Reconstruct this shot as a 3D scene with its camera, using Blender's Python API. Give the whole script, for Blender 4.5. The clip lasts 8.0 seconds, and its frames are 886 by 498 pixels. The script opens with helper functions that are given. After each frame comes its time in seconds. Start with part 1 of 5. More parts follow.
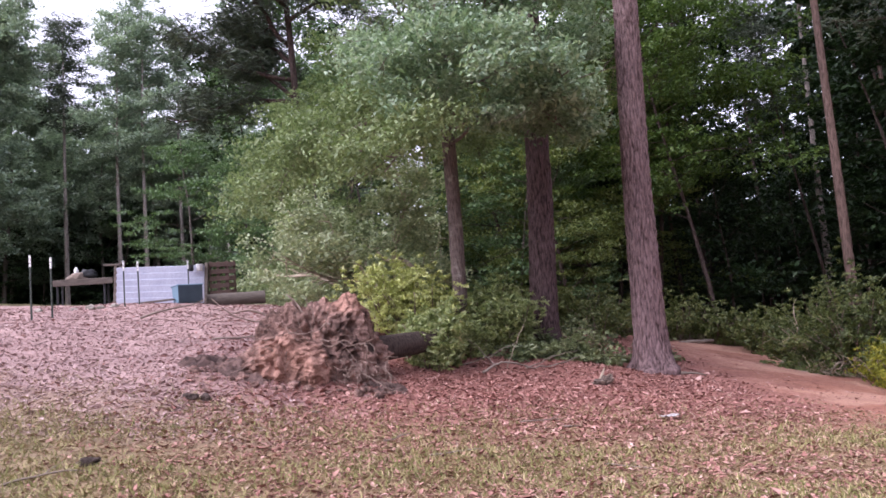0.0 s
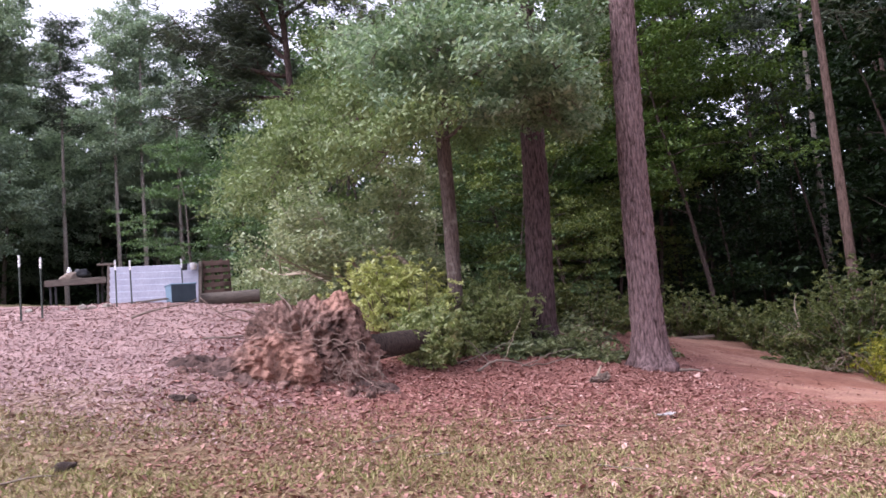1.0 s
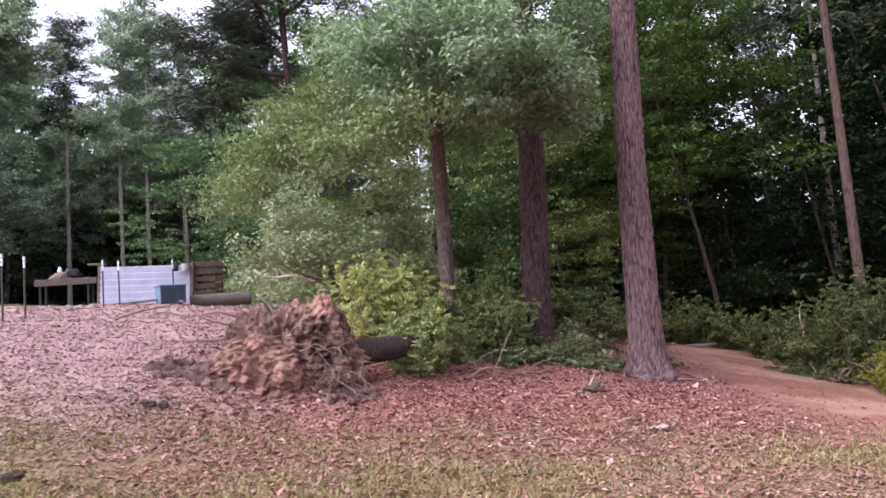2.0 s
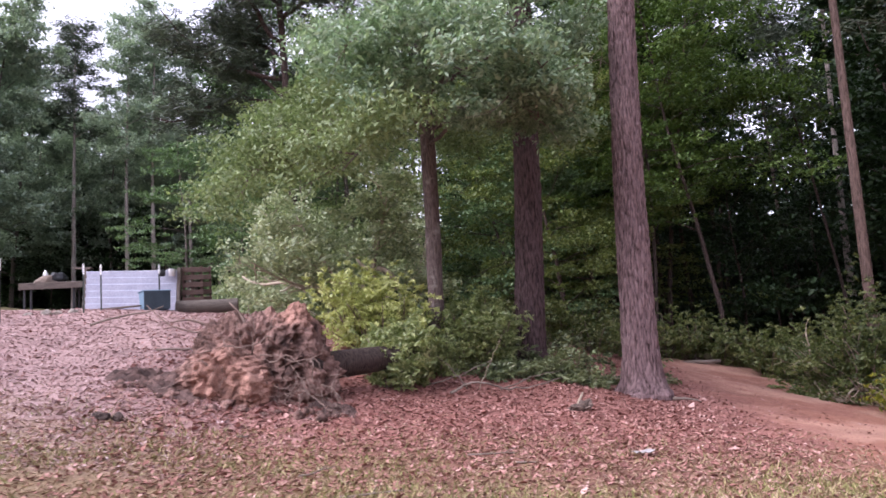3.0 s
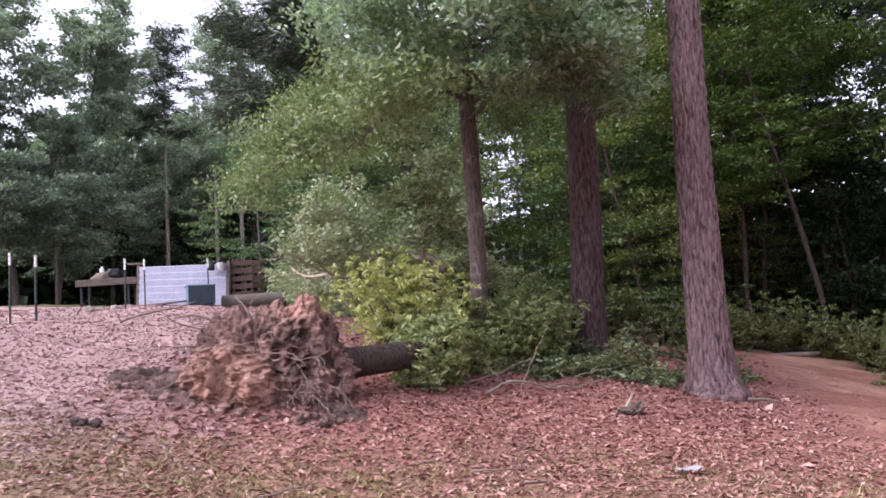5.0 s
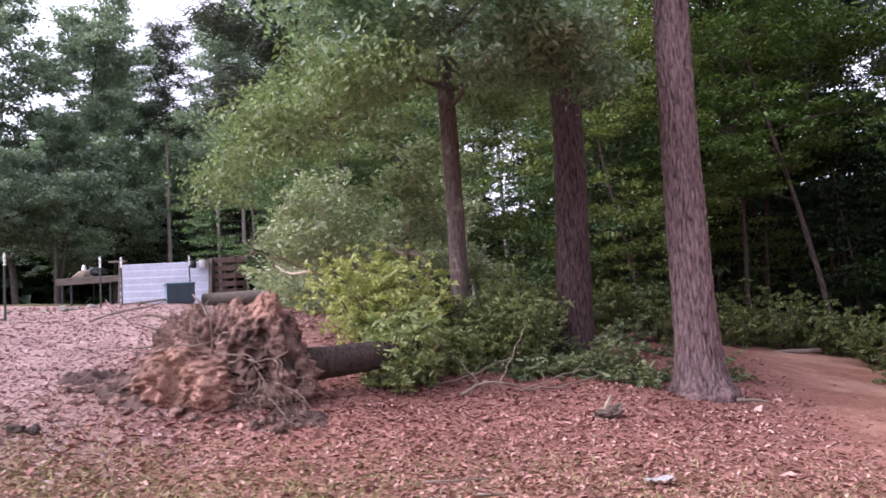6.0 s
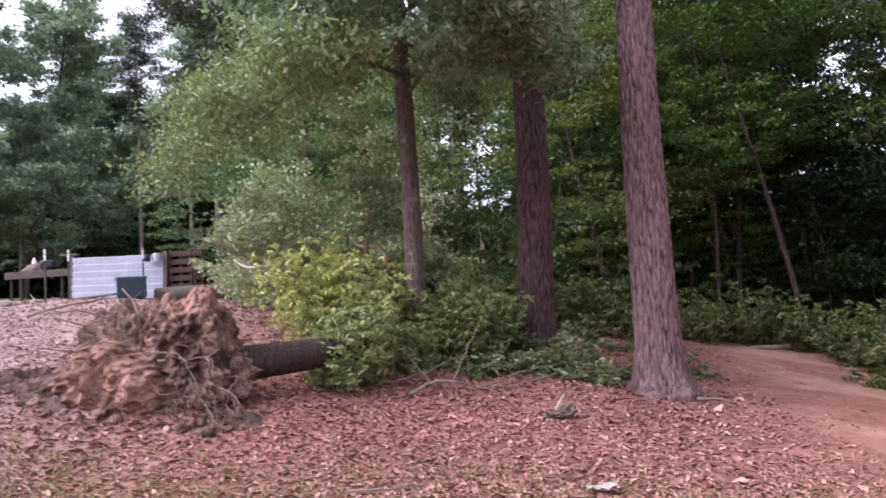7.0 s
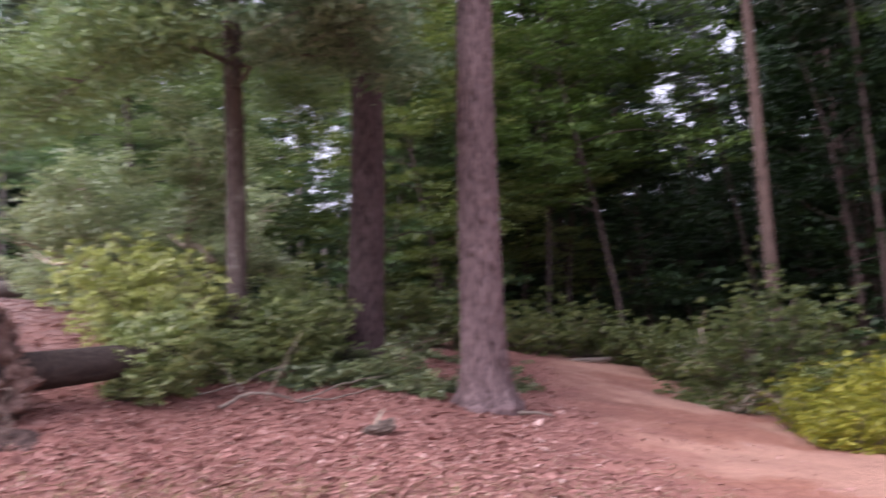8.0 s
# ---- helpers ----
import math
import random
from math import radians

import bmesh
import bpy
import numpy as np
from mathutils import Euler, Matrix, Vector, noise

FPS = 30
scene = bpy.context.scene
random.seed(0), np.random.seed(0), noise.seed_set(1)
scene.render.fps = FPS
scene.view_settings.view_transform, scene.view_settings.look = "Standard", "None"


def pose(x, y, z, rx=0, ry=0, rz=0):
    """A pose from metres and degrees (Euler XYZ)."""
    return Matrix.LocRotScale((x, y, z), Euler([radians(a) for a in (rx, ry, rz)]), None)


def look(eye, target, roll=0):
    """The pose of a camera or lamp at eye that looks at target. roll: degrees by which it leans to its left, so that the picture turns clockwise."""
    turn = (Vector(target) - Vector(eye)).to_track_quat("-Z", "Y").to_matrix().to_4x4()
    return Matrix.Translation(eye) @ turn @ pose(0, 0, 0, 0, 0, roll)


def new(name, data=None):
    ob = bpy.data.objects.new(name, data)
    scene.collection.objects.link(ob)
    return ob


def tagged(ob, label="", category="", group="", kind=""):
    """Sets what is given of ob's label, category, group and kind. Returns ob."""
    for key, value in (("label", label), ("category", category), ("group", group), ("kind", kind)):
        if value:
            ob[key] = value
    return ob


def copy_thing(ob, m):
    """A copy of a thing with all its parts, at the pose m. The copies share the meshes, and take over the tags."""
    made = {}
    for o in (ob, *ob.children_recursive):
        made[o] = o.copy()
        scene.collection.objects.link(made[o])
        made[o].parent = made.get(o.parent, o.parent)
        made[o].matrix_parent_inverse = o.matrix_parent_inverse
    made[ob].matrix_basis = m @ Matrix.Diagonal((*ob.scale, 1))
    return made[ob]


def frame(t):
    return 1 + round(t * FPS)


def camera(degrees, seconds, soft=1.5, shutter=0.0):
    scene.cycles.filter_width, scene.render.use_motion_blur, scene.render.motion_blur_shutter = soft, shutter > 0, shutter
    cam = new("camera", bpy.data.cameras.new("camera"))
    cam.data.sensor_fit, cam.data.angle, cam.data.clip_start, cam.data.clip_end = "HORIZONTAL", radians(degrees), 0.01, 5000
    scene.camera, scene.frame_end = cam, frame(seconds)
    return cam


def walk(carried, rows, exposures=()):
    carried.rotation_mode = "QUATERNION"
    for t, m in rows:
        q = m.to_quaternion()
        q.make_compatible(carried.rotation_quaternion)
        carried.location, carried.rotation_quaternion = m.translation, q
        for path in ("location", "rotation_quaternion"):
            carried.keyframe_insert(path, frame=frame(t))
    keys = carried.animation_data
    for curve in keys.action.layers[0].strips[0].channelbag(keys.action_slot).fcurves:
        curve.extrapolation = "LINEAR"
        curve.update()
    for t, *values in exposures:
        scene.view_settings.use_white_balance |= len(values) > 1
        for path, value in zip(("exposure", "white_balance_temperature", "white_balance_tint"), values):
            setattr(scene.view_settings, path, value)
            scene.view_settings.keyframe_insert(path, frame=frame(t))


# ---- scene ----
cam = camera(59.5, 8.0, soft=1.6, shutter=0.68)
PATH = [
    (0, (0.006, -0.008, 1.576), (0.185, 1.973, 1.783), -4.8),
    (0.5, (0.077, 0.08, 1.574), (0.255, 2.061, 1.775), -5.1),
    (1, (0.184, 0.213, 1.572), (0.357, 2.196, 1.773), -5.2),
    (1.5, (0.343, 0.398, 1.569), (0.508, 2.381, 1.773), -5.0),
    (3, (1.059, 1.218, 1.581), (1.181, 3.2, 1.821), -3.6),
    (3.5, (1.341, 1.552, 1.58), (1.433, 3.534, 1.832), -3.3),
    (4, (1.63, 1.937, 1.559), (1.594, 3.92, 1.816), -3.6),
    (4.2, (1.737, 2.078, 1.558), (1.647, 4.059, 1.813), -3.9),
    (5.3, (2.317, 2.776, 1.553), (2.176, 4.758, 1.785), -4.2),
    (5.5, (2.428, 2.892, 1.558), (2.279, 4.873, 1.789), -4.3),
    (6, (2.67, 3.195, 1.553), (2.508, 5.175, 1.782), -4.4),
    (6.5, (2.901, 3.499, 1.543), (2.754, 5.481, 1.765), -4.4),
    (7, (3.079, 3.742, 1.54), (2.961, 5.727, 1.753), -4.4),
    (7.5, (3.215, 3.941, 1.551), (3.197, 5.933, 1.736), -3.5),
    (8, (3.352, 4.199, 1.578), (3.628, 6.169, 1.78), -3.2),
]
walk(cam, [(t, look(eye, target, roll)) for t, eye, target, roll in PATH], [(0, 1.0, 5840, 25), (3, 1.03, 5840, 25), (8, 1.07, 5840, 25)])

# ---- light: overcast evening sky, a faint broad glow from the open field ----
world = bpy.data.worlds.new("overcast_sky")
scene.world = world
world.use_nodes = True
sky = world.node_tree.nodes.new("ShaderNodeTexSky")
sky.sky_type, sky.sun_disc = "NISHITA", False
sky.sun_elevation, sky.sun_rotation = radians(45), radians(-110)
sky.air_density, sky.dust_density, sky.ozone_density = 1.0, 6.0, 1.0
world.node_tree.nodes["Background"].inputs[1].default_value = 0.15
pale = world.node_tree.nodes.new("ShaderNodeHueSaturation")
pale.inputs["Saturation"].default_value = 0.35
world.node_tree.links.new(sky.outputs[0], pale.inputs["Color"])
cloud = world.node_tree.nodes.new("ShaderNodeMix")  # an even sheet of cloud over most of the sky
cloud.data_type = "RGBA"
cloud.inputs[0].default_value = 0.75
cloud.inputs[7].default_value = (6.0, 6.0, 6.4, 1)
world.node_tree.links.new(pale.outputs[0], cloud.inputs[6])
world.node_tree.links.new(cloud.outputs[2], world.node_tree.nodes["Background"].inputs[0])
sun = new("sun", bpy.data.lights.new("sun", "SUN"))
sun.data.energy, sun.data.angle, sun.data.color = 2.3, radians(45), (1.0, 0.96, 0.90)
sun.matrix_world = look((-7.0, -3.6, 7.4), (0, 0, 0))


# ---- materials ----
def node(nt, kind, **inputs):
    n = nt.nodes.new("ShaderNode" + kind)
    for key, value in inputs.items():
        n.inputs[key.replace("_", " ")].default_value = value
    return n


def ramp(nt, source, stops):
    r = nt.nodes.new("ShaderNodeValToRGB")
    e = r.color_ramp.elements
    while len(e) < len(stops):
        e.new(0.5)
    for s, (p, c) in zip(e, stops):
        s.position, s.color = p, (*c, 1)
    nt.links.new(source, r.inputs[0])
    return r.outputs[0]


def blend(nt, fac, a, b, mode="MIX"):
    m = nt.nodes.new("ShaderNodeMix")
    m.data_type, m.blend_type = "RGBA", mode
    for k, v in ((0, fac), (6, a), (7, b)):
        if hasattr(v, "is_linked"):
            nt.links.new(v, m.inputs[k])
        else:
            m.inputs[k].default_value = v if k == 0 else (*v, 1)
    return m.outputs[2]


def calc(nt, op, a, b=0.0, clamp=False):
    m = nt.nodes.new("ShaderNodeMath")
    m.operation, m.use_clamp = op, clamp
    for k, v in enumerate((a, b)):
        if hasattr(v, "is_linked"):
            nt.links.new(v, m.inputs[k])
        else:
            m.inputs[k].default_value = v
    return m.outputs[0]


def fresh(name, rough=0.85, spec=0.25):
    m = bpy.data.materials.new(name)
    m.use_nodes = True
    nt = m.node_tree
    b = nt.nodes["Principled BSDF"]
    b.inputs["Roughness"].default_value = rough
    b.inputs["Specular IOR Level"].default_value = spec
    return m, nt, b


def coords(nt, which="Object", scale=(1, 1, 1)):
    c = nt.nodes.new("ShaderNodeTexCoord")
    mp = nt.nodes.new("ShaderNodeMapping")
    mp.inputs["Scale"].default_value = scale
    nt.links.new(c.outputs[which], mp.inputs[0])
    return mp.outputs[0]


def grain(nt, vec, scale, detail=6.0, rough=0.6):
    n = node(nt, "TexNoise", Scale=scale, Detail=detail, Roughness=rough)
    nt.links.new(vec, n.inputs["Vector"])
    return n.outputs["Fac"]


def bump(nt, b, height, strength=0.5, distance=0.02):
    n = node(nt, "Bump", Strength=strength, Distance=distance)
    nt.links.new(height, n.inputs["Height"])
    nt.links.new(n.outputs[0], b.inputs["Normal"])


def plain(name, c1, c2, scale=6.0, rough=0.85, stretch=(1, 1, 1), strength=0.4, metal=0.0):
    """Two-tone worn surface: broad stains and fine grain."""
    m, nt, b = fresh(name, rough)
    v = coords(nt, "Object", stretch)
    big, fine = grain(nt, v, scale), grain(nt, v, scale * 9, 4)
    col = ramp(nt, big, [(0.3, c1), (0.7, c2)])
    col = blend(nt, 0.5, col, ramp(nt, fine, [(0.2, (0.6, 0.6, 0.6)), (0.8, (1.25, 1.25, 1.25))]), "MULTIPLY")
    nt.links.new(col, b.inputs["Base Color"])
    b.inputs["Metallic"].default_value = metal
    bump(nt, b, fine, strength, 0.01)
    return m


def bark(name, ridge, groove, scale=1.0, patch=None, light=None):
    """Furrowed bark: long broken plates with dark cracks between, paler on top."""
    m, nt, b = fresh(name, 0.9, 0.15)
    v = coords(nt, "Object", (1, 1, 0.20))
    plates = grain(nt, v, 24 * scale, 4, 0.55)
    scale_fine = grain(nt, coords(nt, "Object", (1, 1, 0.35)), 60 * scale, 4)
    blotch = grain(nt, coords(nt), 2.2, 4)
    mid = tuple((p + q) * 0.5 for p, q in zip(ridge, groove))
    top = light or tuple(p * 1.2 for p in ridge)
    col = ramp(nt, plates, [(0.30, groove), (0.42, mid), (0.54, ridge), (0.75, top)])
    col = blend(nt, 0.4, col, ramp(nt, scale_fine, [(0.25, (0.5, 0.5, 0.5)), (0.75, (1.35, 1.3, 1.28))]), "MULTIPLY")
    col = blend(nt, 0.5, col, ramp(nt, blotch, [(0.3, (0.7, 0.68, 0.7)), (0.7, (1.2, 1.2, 1.18))]), "MULTIPLY")
    # hollows of the mesh darker, crests a little lighter
    bumpy = nt.nodes.new("ShaderNodeNewGeometry").outputs["Pointiness"]
    col = blend(nt, 0.85, col, ramp(nt, bumpy, [(0.44, (0.22, 0.2, 0.2)), (0.5, (0.95, 0.95, 0.95)), (0.56, (1.25, 1.22, 1.2))]), "MULTIPLY")
    if patch:
        col = blend(nt, ramp(nt, grain(nt, coords(nt), 3.5, 5), [(0.56, (0, 0, 0)), (0.66, (0.6, 0.6, 0.6))]), col, patch)
    nt.links.new(col, b.inputs["Base Color"])
    bump(nt, b, calc(nt, "ADD", plates, calc(nt, "MULTIPLY", scale_fine, 0.25)), 1.0, 0.06)
    return m


def leafy(name, dark, mid, light, glow=0.25, rough=0.45, gloss=0.5):
    """Leaves: tone varies from leaf to leaf and clump to clump; thin, so light shines through."""
    m, nt, b = fresh(name, rough, gloss)
    g = nt.nodes.new("ShaderNodeNewGeometry")
    o = nt.nodes.new("ShaderNodeObjectInfo")
    big = grain(nt, coords(nt), 0.9, 3)
    tone = calc(nt, "ADD", calc(nt, "MULTIPLY", g.outputs["Random Per Island"], 0.55), calc(nt, "MULTIPLY", big, 0.45))
    tone = calc(nt, "ADD", tone, calc(nt, "MULTIPLY", calc(nt, "SUBTRACT", o.outputs["Random"], 0.5), 0.25))
    col = ramp(nt, tone, [(0.2, dark), (0.5, mid), (0.85, light)])
    nt.links.new(col, b.inputs["Base Color"])
    tr = node(nt, "BsdfTranslucent")
    nt.links.new(blend(nt, 1.0, col, (1.05, 1.15, 0.72), "MULTIPLY"), tr.inputs[0])
    mix = nt.nodes.new("ShaderNodeMixShader")
    mix.inputs[0].default_value = glow
    out = nt.nodes["Material Output"]
    nt.links.new(b.outputs[0], mix.inputs[1])
    nt.links.new(tr.outputs[0], mix.inputs[2])
    nt.links.new(mix.outputs[0], out.inputs[0])
    return m


def ground_material():
    m, nt, b = fresh("forest_floor", 0.95, 0.1)
    v = coords(nt)
    sep = nt.nodes.new("ShaderNodeSeparateXYZ")
    nt.links.new(v, sep.inputs[0])
    x, y = sep.outputs[0], sep.outputs[1]
    broad, mid, fine, tiny = grain(nt, v, 0.35, 4), grain(nt, v, 1.6, 5), grain(nt, v, 9, 6), grain(nt, v, 42, 5)
    wob = calc(nt, "MULTIPLY", calc(nt, "SUBTRACT", mid, 0.5), 5.0)

    def edge(value, lo, hi):
        r = node(nt, "MapRange")
        r.interpolation_type = "SMOOTHSTEP"
        r.inputs["From Min"].default_value, r.inputs["From Max"].default_value = lo, hi
        nt.links.new(value, r.inputs["Value"])
        return r.outputs[0]

    straw = ramp(nt, fine, [(0.25, (0.18, 0.083, 0.07)), (0.5, (0.295, 0.14, 0.118)), (0.75, (0.41, 0.22, 0.186))])
    sand = ramp(nt, calc(nt, "ADD", calc(nt, "MULTIPLY", fine, 0.55), calc(nt, "MULTIPLY", grain(nt, coords(nt, "Object", (0.6, 2.2, 1)), 5, 5), 0.45)),
                [(0.3, (0.27, 0.178, 0.168)), (0.5, (0.39, 0.268, 0.254)), (0.7, (0.52, 0.385, 0.37))])
    clay = ramp(nt, fine, [(0.25, (0.29, 0.13, 0.092)), (0.6, (0.395, 0.193, 0.135)), (0.8, (0.49, 0.27, 0.195))])
    grass = ramp(nt, fine, [(0.3, (0.16, 0.122, 0.06)), (0.5, (0.26, 0.202, 0.105)), (0.75, (0.38, 0.30, 0.175))])
    hill = calc(nt, "ADD", calc(nt, "ADD", calc(nt, "MULTIPLY", x, -1.0), calc(nt, "MULTIPLY", y, 0.12)), wob)
    col = blend(nt, edge(hill, 1.0, 5.0), straw, sand)
    back_way = calc(nt, "ADD", y, wob)
    way = calc(nt, "ADD", calc(nt, "SUBTRACT", x, calc(nt, "MULTIPLY", y, 0.13)), calc(nt, "MULTIPLY", wob, 0.7))
    col = blend(nt, calc(nt, "MULTIPLY", edge(way, 4.0, 6.8), calc(nt, "SUBTRACT", 1.0, calc(nt, "MULTIPLY", edge(back_way, 13.0, 17.0), 0.35))), col, clay)
    pale = ramp(nt, broad, [(0.46, (0, 0, 0)), (0.56, (1, 1, 1))])
    col = blend(nt, calc(nt, "MULTIPLY", pale, calc(nt, "MULTIPLY", edge(way, 4.6, 6.4), 0.5)), col, (0.60, 0.375, 0.285))
    lawn = calc(nt, "ADD", calc(nt, "ADD", y, calc(nt, "MULTIPLY", x, 0.12)), wob)
    col = blend(nt, calc(nt, "MULTIPLY", calc(nt, "SUBTRACT", 1.0, edge(lawn, 8.0, 12.0)), 0.75), col, grass)
    col = blend(nt, 0.75, col, ramp(nt, grain(nt, v, 0.9, 5), [(0.3, (0.72, 0.70, 0.72)), (0.7, (1.2, 1.2, 1.18))]), "MULTIPLY")
    # ground turns darker and olive towards the back
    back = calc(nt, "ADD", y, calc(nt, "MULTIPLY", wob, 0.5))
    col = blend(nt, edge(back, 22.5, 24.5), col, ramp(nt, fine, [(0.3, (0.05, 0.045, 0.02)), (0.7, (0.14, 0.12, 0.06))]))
    col = blend(nt, 0.8, col, ramp(nt, tiny, [(0.25, (0.5, 0.48, 0.46)), (0.75, (1.4, 1.38, 1.36))]), "MULTIPLY")
    nt.links.new(col, b.inputs["Base Color"])
    bump(nt, b, calc(nt, "ADD", fine, calc(nt, "MULTIPLY", tiny, 0.6)), 0.9, 0.05)
    return m


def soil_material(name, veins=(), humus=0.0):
    """Torn clay: brown topsoil and root mat, with veins of orange subsoil laid bare at the places given (x, y, z, reach)."""
    m, nt, b = fresh(name, 0.95, 0.1)
    v = coords(nt)
    big, mid, fine = grain(nt, v, 1.7, 4), grain(nt, v, 6, 6), grain(nt, v, 38, 5)
    mixed = calc(nt, "ADD", calc(nt, "MULTIPLY", big, 0.45), calc(nt, "MULTIPLY", mid, 0.55))
    top = ramp(nt, mixed, [(0.38, (0.06, 0.039, 0.034)), (0.46, (0.155, 0.097, 0.082)), (0.54, (0.27, 0.17, 0.145)), (0.64, (0.37, 0.24, 0.205))])
    sub = ramp(nt, mixed, [(0.36, (0.145, 0.08, 0.064)), (0.46, (0.30, 0.168, 0.13)), (0.56, (0.42, 0.245, 0.195)), (0.66, (0.51, 0.32, 0.26))])
    bare = calc(nt, "MULTIPLY", calc(nt, "SUBTRACT", big, 0.5), 1.2)
    for x, y, z, reach in veins:
        n = nt.nodes.new("ShaderNodeVectorMath")
        n.operation = "DISTANCE"
        nt.links.new(v, n.inputs[0])
        n.inputs[1].default_value = (x, y, z)
        near = calc(nt, "SUBTRACT", 1.0, calc(nt, "DIVIDE", n.outputs["Value"], reach), True)
        bare = calc(nt, "ADD", bare, near)
    col = blend(nt, ramp(nt, calc(nt, "ADD", bare, calc(nt, "MULTIPLY", calc(nt, "SUBTRACT", mid, 0.5), 0.9)), [(0.15, (0, 0, 0)), (0.55, (1, 1, 1))]), top, sub)
    col = blend(nt, 0.8, col, ramp(nt, fine, [(0.25, (0.5, 0.48, 0.46)), (0.75, (1.3, 1.28, 1.25))]), "MULTIPLY")
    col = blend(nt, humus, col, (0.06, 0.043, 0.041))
    nt.links.new(col, b.inputs["Base Color"])
    bump(nt, b, calc(nt, "ADD", mid, calc(nt, "MULTIPLY", fine, 0.5)), 1.0, 0.06)
    return m


def litter_material(name, stops):
    m, nt, b = fresh(name, 0.85, 0.12)
    g = nt.nodes.new("ShaderNodeNewGeometry")
    col = ramp(nt, g.outputs["Random Per Island"], stops)
    nt.links.new(col, b.inputs["Base Color"])
    return m


def blade_material():
    m, nt, b = fresh("grass_blades", 0.7, 0.2)
    g = nt.nodes.new("ShaderNodeNewGeometry")
    col = ramp(nt, g.outputs["Random Per Island"], [(0.0, (0.12, 0.125, 0.04)), (0.5, (0.215, 0.205, 0.07)), (0.8, (0.33, 0.285, 0.13)), (1.0, (0.46, 0.37, 0.21))])
    nt.links.new(col, b.inputs["Base Color"])
    return m


M_GROUND, M_SOIL, M_LITTER, M_BLADE = ground_material(), soil_material("torn_clay", ((0.06, 0.05, 1.35, 0.55), (-1.0, -0.6, 0.35, 0.8), (-0.55, -0.7, 0.25, 0.6))), litter_material("dead_leaves", [
    (0.0, (0.13, 0.06, 0.05)), (0.35, (0.28, 0.132, 0.11)), (0.7, (0.39, 0.205, 0.172)), (0.93, (0.48, 0.285, 0.245)), (1.0, (0.56, 0.38, 0.335))]), blade_material()
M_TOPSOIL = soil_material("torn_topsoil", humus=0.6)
M_PALE_LITTER = litter_material("faded_leaves", [(0.0, (0.24, 0.155, 0.145)), (0.4, (0.37, 0.25, 0.235)), (0.8, (0.49, 0.35, 0.335)), (1.0, (0.58, 0.45, 0.43))])
M_STRAW = litter_material("dry_straw", [(0.0, (0.25, 0.17, 0.10)), (0.5, (0.40, 0.29, 0.19)), (1.0, (0.55, 0.43, 0.31))])
M_CUT = leafy("wilting_cut_leaves", (0.082, 0.109, 0.046), (0.164, 0.198, 0.086), (0.312, 0.327, 0.163), 0.25, gloss=0.8)
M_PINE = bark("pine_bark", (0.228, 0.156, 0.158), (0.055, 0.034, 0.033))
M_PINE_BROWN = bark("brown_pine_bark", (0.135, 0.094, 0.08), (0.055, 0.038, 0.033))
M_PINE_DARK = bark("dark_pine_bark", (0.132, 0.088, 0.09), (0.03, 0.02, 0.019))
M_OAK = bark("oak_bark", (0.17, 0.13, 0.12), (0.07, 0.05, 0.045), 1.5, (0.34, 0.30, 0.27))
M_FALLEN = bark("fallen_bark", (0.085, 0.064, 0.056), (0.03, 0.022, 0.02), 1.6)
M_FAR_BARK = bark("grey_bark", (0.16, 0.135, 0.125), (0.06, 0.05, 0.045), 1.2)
M_LIMB = plain("bare_limb", (0.30, 0.23, 0.17), (0.42, 0.35, 0.27), 5, 0.9, (1, 1, 1))
M_ROOT = plain("root_skin", (0.13, 0.088, 0.073), (0.27, 0.195, 0.16), 8, 0.9)
M_OAKLEAF = leafy("oak_leaves", (0.111, 0.173, 0.101), (0.234, 0.33, 0.202), (0.447, 0.525, 0.402), 0.38, gloss=0.7)
M_OLIVE = leafy("olive_leaves", (0.113, 0.159, 0.067), (0.199, 0.255, 0.112), (0.312, 0.372, 0.195), 0.34, gloss=0.4)
M_WILT = leafy("wilting_leaves", (0.216, 0.257, 0.141), (0.358, 0.407, 0.236), (0.574, 0.596, 0.413), 0.3, gloss=0.6)
M_YELLOW = leafy("yellow_green_leaves", (0.296, 0.325, 0.096), (0.497, 0.515, 0.183), (0.738, 0.719, 0.385), 0.35, gloss=0.9)
M_SHRUB = leafy("shrub_leaves", (0.05, 0.072, 0.017), (0.116, 0.145, 0.037), (0.231, 0.24, 0.085), 0.25, gloss=0.6)
# near-black leaf tones: the shade inside the woods is put into the colour
M_WOODS = leafy("shaded_woodland_leaves", (0.01, 0.02, 0.009), (0.02, 0.041, 0.015), (0.042, 0.071, 0.027), 0.25, gloss=0.3)
M_BRIGHT = leafy("yellow_weed_leaves", (0.14, 0.16, 0.02), (0.32, 0.31, 0.035), (0.52, 0.46, 0.06), 0.35)
M_NEEDLE = leafy("pine_needles", (0.039, 0.055, 0.036), (0.072, 0.098, 0.058), (0.13, 0.15, 0.098), 0.1)
M_SHRUB_LIGHT = leafy("light_shrub_leaves", (0.131, 0.171, 0.058), (0.246, 0.289, 0.101), (0.446, 0.453, 0.23), 0.3, gloss=0.7)
# distant haze is put into these pale grey-green leaf tones
M_MIST = leafy("haze_greyed_leaves", (0.175, 0.233, 0.184), (0.289, 0.357, 0.286), (0.426, 0.498, 0.406), 0.35, gloss=0.45)
M_CENTRE = leafy("green_leaves", (0.064, 0.114, 0.056), (0.129, 0.208, 0.095), (0.229, 0.322, 0.157), 0.3, gloss=0.6)
M_DEAD = plain("dead_wood", (0.15, 0.115, 0.095), (0.27, 0.215, 0.18), 6, 0.9)
